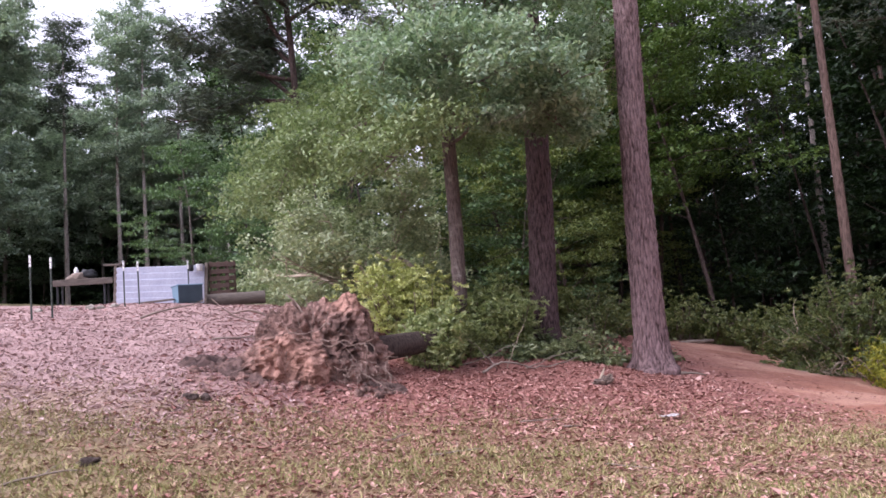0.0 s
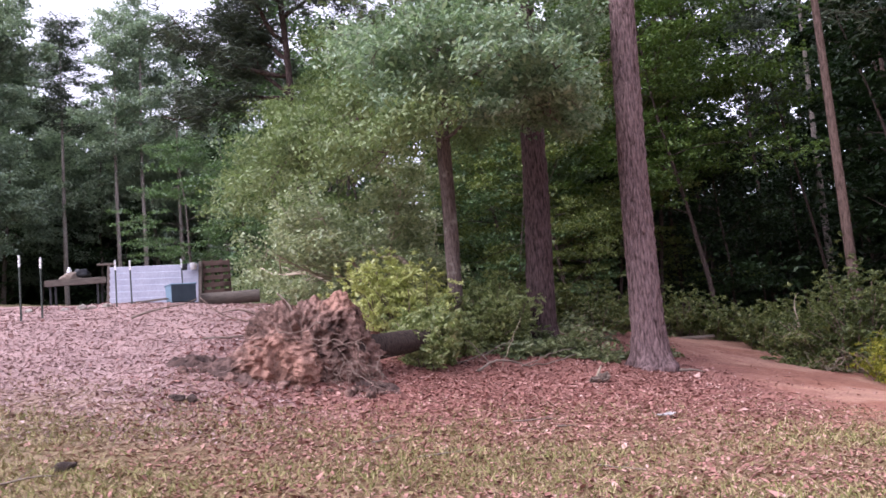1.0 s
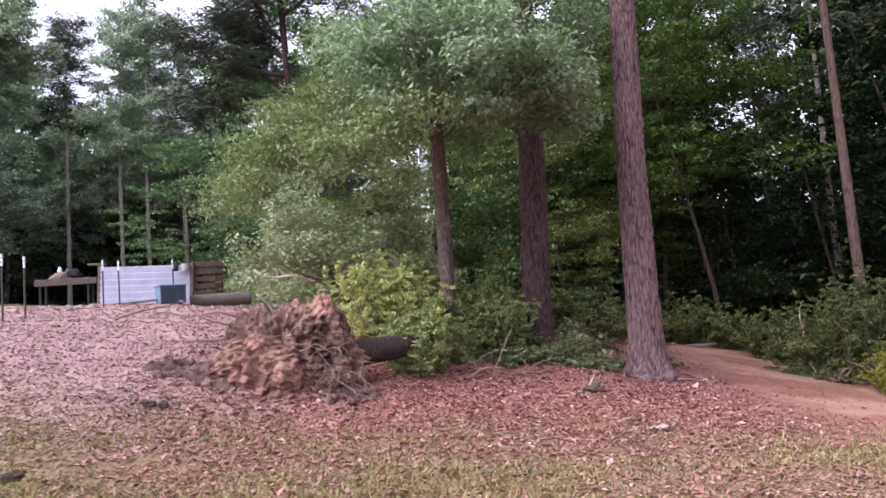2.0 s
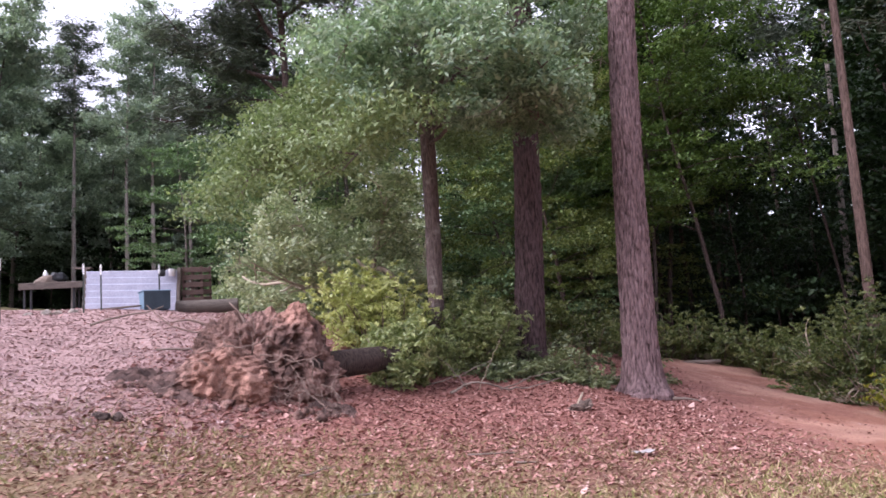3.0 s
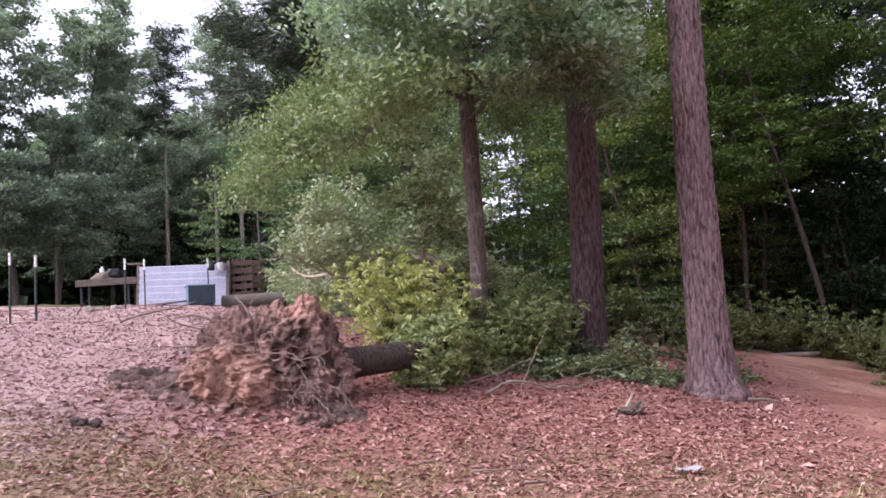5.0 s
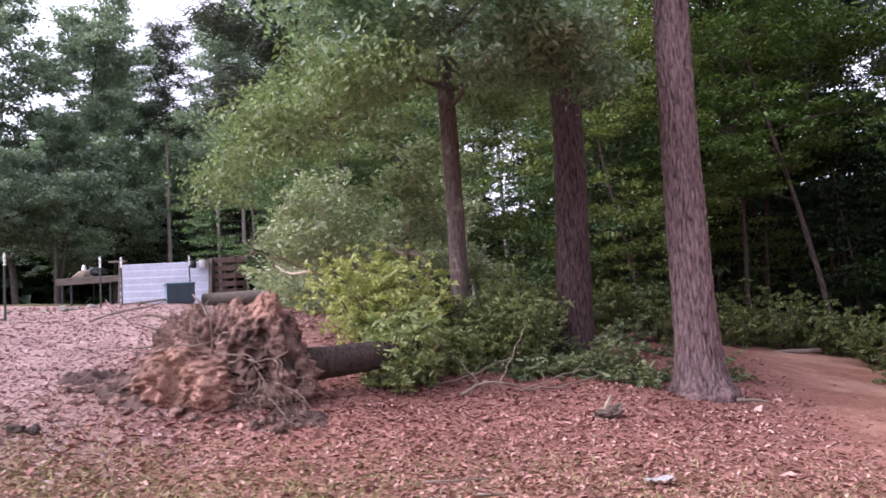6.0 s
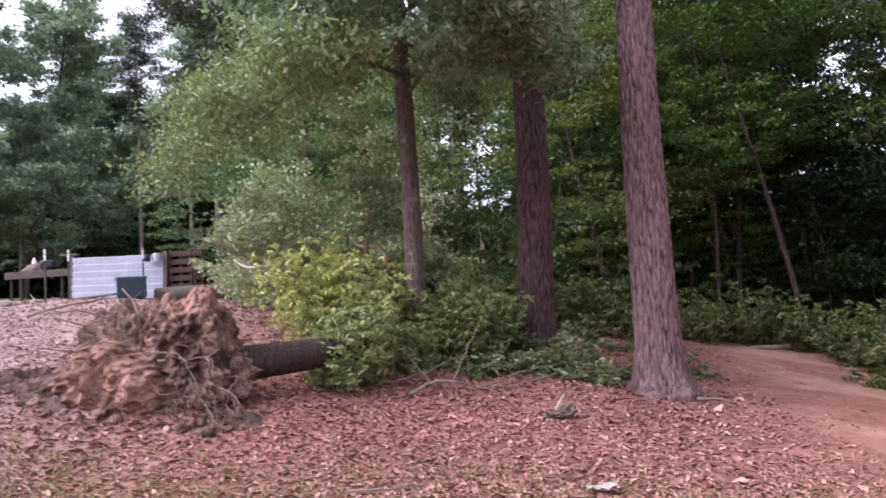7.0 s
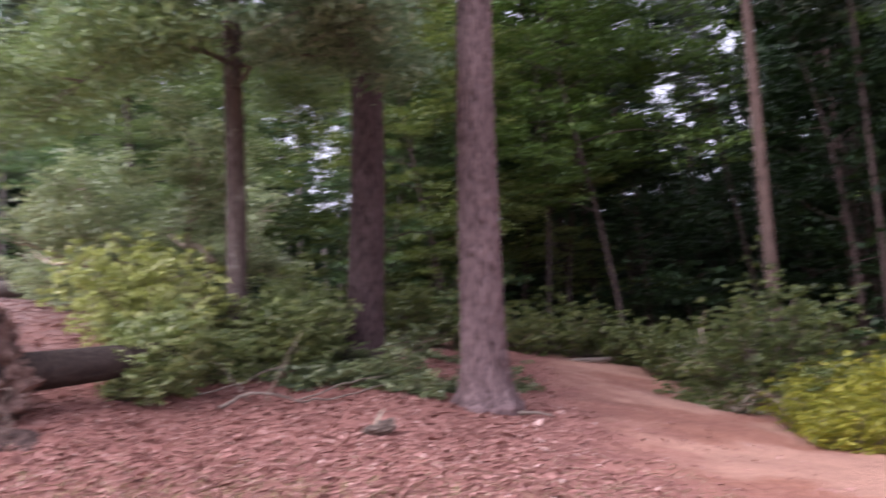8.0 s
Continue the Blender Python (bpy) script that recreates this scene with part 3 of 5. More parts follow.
def root_plate():
    """A torn mass of clay and roots: a domed back with a knob on top, a fluted ledge in front and a hollow beside it."""
    off = fallen.location
    verts, faces = [], []
    nu, nv = 340, 210
    sq = lambda v, p: math.copysign(abs(v) ** p, v)
    gauss = lambda v, c, w: math.exp(-(((v - c) / w) ** 2))
    step = lambda v, w: 1 / (1 + math.exp(max(-40.0, min(40.0, -v / w))))
    for j in range(nv + 1):
        th = math.pi * j / nv
        for i in range(nu):
            ph = 2 * math.pi * i / nu
            d = Vector((math.sin(th) * math.cos(ph), math.sin(th) * math.sin(ph), math.cos(th)))
            x = -1.19 + 1.23 * sq(d.x, 0.85)
            low = 0.80 + 0.38 * step(-1.95 - x, 0.12)
            top = 1.18 + 0.98 * step(x + 2.02, 0.13) + 0.24 * gauss(x, -0.46, 0.16) - 0.45 * step(x + 0.26, 0.03) - 0.42 * step(x + 0.03, 0.07) + 0.10 * noise.noise((x * 6.0, 3.0, 1.0))
            s = 0.5 + 0.5 * sq(d.z, 0.8)
            z = low + (top - low) * s
            # the front leans back; the ledge stands out low down on one side, the hollow is beside it
            front = 12.36 + 0.58 * s + 0.30 * ((x + 1.1) / 1.3) ** 2 * (1 - 0.5 * s)
            edge = 0.36 + 0.30 * gauss(x, -1.55, 0.45) + 0.12 * noise.noise((x * 3.3, 2.0, 0))
            ledge = step(edge - s, 0.05) * step(-0.72 - x, 0.07)
            flute = 1 - 2.4 * abs(noise.noise((x * 4.6 + 1.1 * s, 5.0, s * 1.6)))
            front -= ledge * (0.16 + 0.15 * flute) * (0.3 + 0.7 * min(1.0, s / 0.22))
            front += 0.38 * gauss(x, -0.70, 0.16) * gauss(s, 0.08, 0.2) + 0.28 * gauss(x, -1.70, 0.16) * gauss(s, 0.02, 0.12) + 0.2 * gauss(x, -1.05, 0.12) * gauss(s, 0.0, 0.12)
            front += 0.16 * gauss(x, -0.9, 0.6) * gauss(s, edge + 0.12, 0.08)
            back = 13.38 - 0.25 * s
            mid = 0.5 * (front + back)
            y = mid + sq(d.y, 0.55) * (back - mid if d.y > 0 else mid - front)
            q = Vector((x, y, z * 0.8))
            n1 = noise.noise(q * 2.6 + Vector((4, 1, 7)))
            ridge = 1 - 2 * abs(noise.noise(Vector((q.x * 5.2, q.y * 5.2, q.z * 3.2)) + Vector((1, 8, 2))))
            n3 = 1 - 2 * abs(noise.noise(Vector((q.x * 11, q.y * 11, q.z * 7))))
            cell = noise.voronoi(q * 7.5 + Vector((noise.noise(q * 9), noise.noise(q * 9 + Vector((5, 5, 5))), 0)) * 0.6)[0]
            k = 0.08 * n1 + 0.08 * ridge + 0.06 * n3 + 0.08 * min(cell[1] - cell[0], 0.5) + 0.05 * noise.noise(q * 15) + 0.035 * (1 - 2 * abs(noise.noise(q * 24))) + 0.02 * noise.noise(q * 42)
            pit = max(0.0, noise.noise(q * 3.9 + Vector((7, 3, 1))) - 0.24)
            k -= 0.55 * pit * min(1.0, max(0.0, s - 0.1) * 4)
            verts.append(Vector((x, y, z)) + Vector((d.x, d.y, d.z * 0.7)) * k * (1 - 0.4 * gauss(x, -0.46, 0.2) * step(s - 0.8, 0.05)) - off)
    for j in range(nv):
        for i in range(nu):
            a, b = j * nu + i, j * nu + (i + 1) % nu
            faces.append((a, a + nu, b + nu, b))
    put("root_plate", mesh_from("root_plate", verts, faces, M_SOIL), fallen, "torn orange and brown clay with roots")


root_plate()
rr = np.random.default_rng(5)
for i in range(34):
    a = rr.uniform(0, 2 * math.pi)
    s = Vector((-1.0 + 0.95 * math.cos(a) * rr.uniform(0.2, 1), 12.5 + rr.uniform(-0.1, 0.25), 1.4 + 0.6 * math.sin(a) * rr.uniform(0.3, 1)))
    w = Vector((math.cos(a) * 1.2, rr.uniform(-1.0, 0.1), math.sin(a) * 0.9 - 0.25))
    L = rr.uniform(0.25, 0.75)
    line = crooked(rr, s - w.normalized() * 0.15, w, L + 0.15, 8, 0.3, -0.06)
    line = [p - fallen.location for p in line]
    r = rr.uniform(0.004, 0.015)
    put("root", mesh_from("root", *tube(line, [r * (1 - 0.75 * k / 8) for k in range(9)], 6, 0.3), M_ROOT), fallen)
for s, w, L, r in [((-0.25, 12.35, 0.95), (0.55, -0.6, -0.25), 0.8, 0.009), ((-0.3, 12.35, 1.0), (0.9, -0.3, -0.45), 0.7, 0.008), ((-0.4, 12.3, 1.0), (0.3, -0.7, -0.5), 0.6, 0.008),
                   ((-1.4, 12.3, 1.72), (1, -0.25, 0.05), 0.65, 0.013), ((-1.3, 13.1, 2.02), (-1, 0.1, 0.12), 1.15, 0.036), ((-1.5, 13.1, 1.95), (-1, 0.1, 0.1), 1.4, 0.02), ((-1.5, 12.9, 1.9), (-0.9, -0.1, -0.2), 0.75, 0.014),
                   ((-0.1, 12.5, 1.1), (0.8, -0.5, -0.2), 0.5, 0.012), ((-1.2, 12.9, 2.0), (-0.5, 0, 0.6), 0.5, 0.03)]:
    line = [p - fallen.location for p in crooked(rr, s, w, L, 8, 0.22, -0.03)]
    put("root", mesh_from("root", *tube(line, [r * (1 - 0.7 * k / 8) for k in range(9)], 6, 0.3), M_ROOT), fallen)

for i in range(48):
    s = Vector((rr.uniform(-0.75, 0.15), rr.uniform(12.2, 12.5), rr.uniform(0.85, 1.25)))
    line = [p - fallen.location for p in crooked(rr, s, (rr.uniform(-0.3, 1), rr.uniform(-1, 0), rr.uniform(-0.9, 0.2)), rr.uniform(0.2, 0.6), 6, 0.35, -0.05)]
    for p in line:
        p.z = max(p.z, float(land(p.x + fallen.location.x, p.y + fallen.location.y)) - fallen.location.z + 0.01)
    put("rootlet", mesh_from("rootlet", *tube(line, [0.006 * (1 - 0.7 * k / 6) for k in range(7)], 4), M_ROOT), fallen)
axis_line = [Vector(p) for p in ((-0.45, 12.90, 1.33), (-0.07, 13.25, 1.345), (0.72, 14.02, 1.385), (1.22, 14.75, 1.42), (1.36, 15.6, 1.5), (1.28, 16.6, 1.72), (1.1, 17.7, 2.0), (0.85, 19.2, 2.5), (0.3, 20.8, 2.9), (-0.4, 22.4, 3.4))]
log_path = []
for i in range(len(axis_line) - 1):
    log_path += [axis_line[i].lerp(axis_line[i + 1], k / 6) - fallen.location for k in range(6)]
radii = [0.14 * math.exp(-i / 2.5) + 0.226 - 0.0022 * i for i in range(len(log_path))]
put("trunk", mesh_from("trunk", *tube(log_path, radii, 36, 0.06), M_FALLEN), fallen, "dark smooth-barked trunk")
fl = []
for s, w, L, r in [((0.6, 18.2, 2.2), (-1, 0.55, 0.25), 3.5, 0.07), ((0.7, 18.8, 2.4), (-0.6, 0.8, 0.75), 4.0, 0.08), ((0.6, 19.4, 2.5), (0.5, 0.7, 0.7), 3.6, 0.08),
                   ((0.5, 20.0, 2.7), (-0.9, 0.3, 0.75), 3.8, 0.07), ((0.3, 20.8, 2.9), (-1, 0.6, 0.3), 3.3, 0.07), ((0.0, 21.6, 3.1), (-0.5, 1, 0.5), 3.6, 0.06),
                   ((0.0, 21.6, 3.1), (0.7, 0.4, 0.8), 3.0, 0.06), ((0.65, 18.0, 2.1), (-0.9, 0.1, 0.5), 3.2, 0.06), ((0.5, 20.0, 2.7), (0.1, -0.1, 1), 2.6, 0.05),
                   ((-0.4, 22.4, 3.4), (-0.8, 0.6, 0.4), 2.6, 0.06), ((-0.6, 22.6, 3.4), (-1, 0.35, 0.05), 3.8, 0.06), ((-0.4, 22.4, 3.4), (-1, 0.5, 0.3), 3.8, 0.06), ((0.6, 19.2, 2.5), (-1.0, 0.1, 0.2), 3.4, 0.06)]:
    fl += limb(rr, fallen, s, w, L, r, -0.015, subs=9, sub_len=1.4, twigs=4, material=M_LIMB)
for a, b, r in (((-2.99, 21.74, 3.67), (-1.0, 19.57, 2.92), 0.055), ((0.1, 20.2, 3.78), (1.02, 19.4, 3.07), 0.085), ((-2.4, 21.5, 4.3), (0.4, 20.2, 2.8), 0.05)):
    a, b = Vector(a) - fallen.location, Vector(b) - fallen.location
    line = [b.lerp(a, k / 10) + Vector((0, 0, 0.12 * math.sin(k * 0.6))) for k in range(11)]
    put("limb", mesh_from("limb", *tube(line, [r * (1 - 0.6 * k / 10) for k in range(11)], 10, 0.15), M_LIMB), fallen, "broken pale bare limb")
wilt = clouds(rr, fl[::3], 255, 0.22, 0.2, 0.7, 85, 0.9, 0.5)
wilt = wilt[wilt[:, 0] + fallen.location.x > 4.3 - 0.37 * (wilt[:, 1] + fallen.location.y) - 0.25 * np.sin(wilt[:, 2] * 6)]
wx, wy, wz = (wilt + np.array(fallen.location)).T
bare = (wx > -3.0) & (wx < -0.9) & (wy < 21.6 - (wx + 2.99) * 1.09) & (abs(wz - 3.67 + (wx + 2.99) * 0.37) < 0.22)  # the bare limb lies in front of the leaves
bare |= (wx > 0.0) & (wx < 1.1) & (wy < 20.2 - wx * 0.8) & (abs(wz - 3.8 + wx * 0.72) < 0.25)
wilt = wilt[~bare]
put("crown", leaf_mesh("crown", wilt, 0.115, M_WILT, rr, 0.5, 0.3, 0.35, 0.22), fallen, "wilting grey-green oak foliage")

# ---- shrubs of the clearing ----
RS = np.random.default_rng(21)
BY_TRUNK, EDGE, TRACK = "shrubs by the fallen trunk", "shrubs at the edge of the woods", "shrubs by the track"
shrub(RS, "shrub", on_land(0.58, 16.2), (1.0, 0.95), 1.95, 55, 13000, 0.105, M_YELLOW, "bright yellow-green leafy shrub beside the fallen trunk", BY_TRUNK, lean=(-0.1, 0))
shrub(RS, "shrub", on_land(1.08, 14.9), (0.72, 0.65), 1.2, 50, 11000, 0.115, M_SHRUB_LIGHT, "green shrub with long drooping leaves at the fallen trunk", BY_TRUNK)
shrub(RS, "shrub", on_land(0.9, 14.2), (0.36, 0.36), 0.95, 30, 3600, 0.10, M_SHRUB_LIGHT, "low green shrub with drooping leaves over the fallen trunk", BY_TRUNK)
shrub(np.random.default_rng(77), "shrub", on_land(1.72, 15.5), (0.62, 0.5), 0.85, 36, 5200, 0.10, M_SHRUB_LIGHT, "low green shrub with drooping leaves before the oak", BY_TRUNK)
shrub(RS, "shrub", on_land(2.55, 16.95), (1.1, 0.8), 1.7, 55, 12000, 0.11, M_SHRUB_LIGHT, "green leafy shrub between the oak and the pine", BY_TRUNK)
# dark growth added to stand for the deep shade under the shrubs
for x, y, sx, h in ((2.25, 16.35, 0.8, 0.95), (2.6, 16.5, 0.6, 0.8), (2.5, 17.8, 0.8, 1.2)):
    shrub(RS, "shrub", on_land(x, y), (sx, sx * 0.7), h, 34, 5000, 0.10, M_SHRUB, "low dark green fill added for the shade among cut branches", BY_TRUNK)
for x, y, sx, h in [(7.4, 23.0, 1.5, 1.6), (8.9, 23.8, 1.5, 1.9), (10.3, 23.6, 1.4, 1.7), (11.4, 21.6, 1.3, 1.6), (12.0, 20.2, 1.2, 1.5), (5.5, 20.6, 1.5, 1.4), (4.4, 21.2, 1.3, 1.6), (12.9, 22.6, 1.8, 2.2), (6.3, 24.6, 1.6, 2.0)]:
    shrub(RS, "shrub", on_land(x, y), (sx, sx * 0.8), h, 36, 5000, 0.13, M_SHRUB, "low green shrub at the edge of the shaded woods", EDGE)
shrub(RS, "shrub", on_land(11.55, 17.9), (1.05, 0.9), 3.0, 70, 17000, 0.105, M_SHRUB, "tall vine-covered shrub beside the clay track", TRACK)
shrub(RS, "shrub", on_land(13.8, 17.4), (1.5, 1.3), 2.2, 45, 7000, 0.13, M_SHRUB, "green shrub beside the clay track", TRACK)
for x, y, h in ((10.9, 15.9, 1.1), (11.2, 15.1, 1.5), (11.7, 16.4, 1.6), (12.0, 15.4, 1.8), (13.0, 15.9, 1.9), (10.7, 14.8, 0.9)):
    shrub(RS, "shrub", on_land(x, y), (0.8, 0.75), h, 40, 5500, 0.085, M_BRIGHT, "bright yellow leafy weeds beside the clay track", TRACK)
for x, y, h in ((11.2, 20.2, 1.3), (11.7, 19.4, 1.6), (10.9, 21.4, 1.5), (11.7, 16.9, 1.2)):
    shrub(RS, "shrub", on_land(x, y), (0.8, 0.75), h, 32, 3200, 0.12, M_SHRUB, "green shrub with dead stems beside the clay track", TRACK)


# ---- cut branches on the ground ----
def cut_branch(rng, at, turn, length, r, leaves, label, material=M_SHRUB, lift=0.12, name="cut_branch", wander=0.14, group="cut branches"):
    t = thing(name, at, label, "branch", group)
    a = radians(turn)
    main = crooked(rng, (0, 0, r), (math.cos(a), math.sin(a), lift), length, 10, wander, -0.02)
    for p in main:
        p.z = max(p.z, float(land(at[0] + p.x, at[1] + p.y)) - at[2] + r * 0.6)
    put("stick", mesh_from("stick", *tube(main, [r * (1 - 0.75 * i / 10) for i in range(11)], 7, 0.2), M_LIMB), t)
    lines = [main]
    for k in range(7):
        j = rng.integers(3, 10)
        w = (main[j] - main[j - 1]).normalized() + Vector(rng.normal(0, 0.6, 3)) + Vector((0, 0, 0.2))
        tw = crooked(rng, main[j], w, length * rng.uniform(0.2, 0.45), 5, 0.18, -0.03)
        for p in tw:
            p.z = max(p.z, float(land(at[0] + p.x, at[1] + p.y)) - at[2] + 0.01)
        lines.append(tw)
        put("twig", mesh_from("twig", *tube(tw, [r * 0.4 * (1 - 0.8 * q / 5) for q in range(6)], 5), M_LIMB), t)
    if leaves:
        pts = clouds(rng, lines, max(2, leaves // len(lines)), 0.10, 0.3, 0.6)
        low = np.array([land(at[0] + p[0], at[1] + p[1]) - at[2] for p in pts]) + 0.02
        pts[:, 2] = np.maximum(pts[:, 2], low)
        put("foliage", leaf_mesh("foliage", pts, 0.085, material, rng, 0.4, 0.5, 0.1), t)
    return t


def bare_limb(points, r, label, material):
    """A crooked dead limb through a few points given as x, y and height over the ground."""
    at = on_land(points[0][0], points[0][1])
    t = thing("bare_branch", at, label, "branch", "cut branches")
    pts = [Vector((x, y, float(land(x, y)) + h + r)) - Vector(at) for x, y, h in points]
    line = []
    for p, q in zip(pts, pts[1:]):
        line += [p.lerp(q, k / 4) + Vector(RS.normal(0, 0.010, 3)) for k in range(4)]
    line.append(pts[-1])
    n = len(line) - 1
    put("stick", mesh_from("stick", *tube(line, [r * (1 - 0.65 * k / n) for k in range(n + 1)], 8, 0.2), material), t)


bare_limb([(1.86, 14.33, 0.0), (2.09, 14.4, 0.13), (2.26, 14.45, 0.19), (2.57, 14.55, 0.13), (2.77, 14.6, 0.06), (3.23, 14.9, 0.02), (3.96, 15.4, 0.12)], 0.026, "bare crooked grey limb arched over pine straw", M_DEAD)
bare_limb([(1.45, 14.65, 0.0), (2.07, 14.8, 0.2), (2.65, 15.0, 0.48)], 0.013, "thin bare stick leaning out of a shrub", M_DEAD)
bare_limb([(2.17, 14.7, 0.0), (1.91, 14.75, 0.31), (1.68, 14.8, 0.51)], 0.012, "thin bare stick leaning into a shrub", M_DEAD)
bare_limb([(2.36, 14.8, 0.0), (2.62, 14.9, 0.49), (2.86, 15.0, 0.92)], 0.010, "thin green sapling stem rising out of cut branches", M_LIMB)
bare_limb([(2.74, 14.8, 0.0), (3.36, 15.2, 0.15), (4.02, 15.6, 0.24)], 0.014, "thin bare stick lying on cut branches", M_DEAD)
for i in range(15):
    x = 2.2 + i * 0.17
    y = 15.75 + RS.uniform(-0.3, 0.4)
    cut_branch(RS, on_land(x, y), RS.uniform(0, 180), RS.uniform(0.5, 0.8), 0.014, 600, "leafy green cut branch lying on the ground", M_CUT, 0.05)
for i in range(18):
    x, y = (RS.uniform(3.4, 4.7), RS.uniform(17.4, 20.0)) if i < 10 else (RS.uniform(4.3, 4.75), RS.uniform(15.9, 17.2))
    cut_branch(RS, on_land(x, y), RS.uniform(0, 360), RS.uniform(1.0, 1.8), 0.016, 700, "leafy green cut branch lying on the ground", M_CUT)
for i in range(12):
    x, y = RS.uniform(10.9, 12.0), RS.uniform(16.9, 20.2)
    cut_branch(RS, on_land(x, y), RS.uniform(100, 260), RS.uniform(1.2, 2.2), 0.022, 450, "half-bare cut branch heaped beside the clay track", lift=0.35)
for i in range(6):
    x, y = 11.35 + i * 0.06, 19.3 - i * 0.40
    cut_branch(RS, on_land(x, y), RS.uniform(120, 240), RS.uniform(1.2, 1.9), 0.045, 0, "pale bare limb heaped beside the clay track", lift=0.25, wander=0.25, name="bare_branch")

# ---- woods ----
RW = np.random.default_rng(33)
DARK, FRESH, GREY = "leafy broadleaf tree of the dense dark woods", "fresh green broadleaf tree at the edge of the woods", "haze-greyed broadleaf tree on the far side of the yard"
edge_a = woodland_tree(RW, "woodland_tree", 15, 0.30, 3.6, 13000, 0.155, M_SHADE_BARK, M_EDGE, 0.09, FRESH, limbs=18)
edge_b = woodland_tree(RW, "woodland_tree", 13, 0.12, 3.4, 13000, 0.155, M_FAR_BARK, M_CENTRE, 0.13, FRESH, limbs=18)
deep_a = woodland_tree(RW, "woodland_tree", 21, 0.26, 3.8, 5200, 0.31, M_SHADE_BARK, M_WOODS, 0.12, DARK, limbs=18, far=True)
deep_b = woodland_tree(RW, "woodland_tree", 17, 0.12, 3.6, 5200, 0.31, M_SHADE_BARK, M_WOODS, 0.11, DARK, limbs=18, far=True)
M_PALE_BARK = bark("pale_bark", (0.33, 0.29, 0.27), (0.16, 0.135, 0.125), 1.2)
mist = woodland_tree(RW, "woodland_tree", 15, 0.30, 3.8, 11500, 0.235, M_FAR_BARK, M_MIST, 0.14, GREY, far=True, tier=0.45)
tall_broad = woodland_tree(RW, "woodland_tree", 25, 0.20, 4.8, 34000, 0.29, M_FAR_BARK, M_MIST, 0.22, "tall broad haze-greyed tree on the far side of the yard", limbs=26, far=True, tier=0.4)
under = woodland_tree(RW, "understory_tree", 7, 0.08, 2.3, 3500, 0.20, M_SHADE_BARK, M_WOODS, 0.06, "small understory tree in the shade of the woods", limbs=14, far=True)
under_light = woodland_tree(RW, "understory_tree", 7, 0.08, 2.3, 7000, 0.14, M_FAR_BARK, M_CENTRE, 0.06, "small fresh green tree at the back of the clearing", limbs=14, flat=0.7)
olive_tree = woodland_tree(RW, "woodland_tree", 11, 0.12, 3.2, 15000, 0.13, M_FAR_BARK, M_OLIVE, 0.10, "olive-green young tree behind the fallen oak", limbs=18)
feather = woodland_tree(RW, "woodland_tree", 12, 0.10, 3.0, 17000, 0.14, M_SHADE_BARK, M_FEATHER, 0.09, "young tree with drooping feathery olive-green sprays", limbs=22, flat=0.8)
tall_pine = woodland_tree(np.random.default_rng(101), "tall_pine", 24, 0.62, 2.5, 10000, 0.34, M_PALE_BARK, M_NEEDLE, 0.19, "tall bare-stemmed pine with a small high crown", pine=True, limbs=22, far=True, wander=0.006)
red_pine = woodland_tree(np.random.default_rng(102), "tall_pine", 23, 0.6, 2.4, 6000, 0.34, M_PINE_BROWN, M_NEEDLE, 0.15, "tall brown-stemmed pine at the edge of the woods", pine=True, limbs=20, far=True, wander=0.002)
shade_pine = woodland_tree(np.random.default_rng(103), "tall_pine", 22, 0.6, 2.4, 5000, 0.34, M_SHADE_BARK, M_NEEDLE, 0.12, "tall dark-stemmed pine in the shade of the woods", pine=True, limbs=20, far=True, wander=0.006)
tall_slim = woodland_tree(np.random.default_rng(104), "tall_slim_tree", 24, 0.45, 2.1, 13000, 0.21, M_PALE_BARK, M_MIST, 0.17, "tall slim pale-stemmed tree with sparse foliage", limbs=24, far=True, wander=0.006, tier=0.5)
PLACES = []


def plant(kind, x, y, s=1.0, group="trees of the woods"):
    ob = copy_thing(kind, pose(*on_land(x, y), RW.uniform(-2, 2), RW.uniform(-2, 2), RW.uniform(0, 360)))
    ob.scale = (s, s, s * RW.uniform(0.95, 1.08))
    ob["group"] = group
    PLACES.append((x, y))
    return ob


# single trunks that stand out
for kind, x, y, s, lean, group in ((tall_pine, -22.9, 60.0, 1.03, 0, "tall pines"), (tall_slim, -19.0, 60.0, 1.1, 0, "tall slim trees"), (tall_slim, -17.2, 60.5, 1.12, 0, "tall slim trees"),
                                   (red_pine, 12.15, 19.0, 0.95, 0.5, "tall pines"), (shade_pine, 15.9, 36.2, 0.9, 0, "tall pines"), (shade_pine, 17.2, 28.0, 0.6, -8, "tall pines"), (shade_pine, 17.0, 22.0, 0.8, 0, "tall pines")):
    plant(kind, x, y, s, group).rotation_euler = (0, radians(lean), 0)
for x, y, s in ((-13.6, 66.0, 0.8), (-15.2, 63.5, 1.05), (-11.2, 62.0, 0.9), (-17.9, 67.0, 1.05)):
    plant(tall_slim, x, y, s, "tall slim trees")
for x, y in ((1.2, 52), (2.7, 55), (0.2, 58), (3.6, 50)):
    plant(tall_pine, x, y, 0.9, "tall pines")
plant(tall_broad, -26.5, 47.0, 1.0)
plant(tall_broad, -31.5, 44.0, 1.0)
plant(tall_broad, -27.2, 52.0, 0.88)
plant(tall_broad, -28.5, 62.0, 0.86)
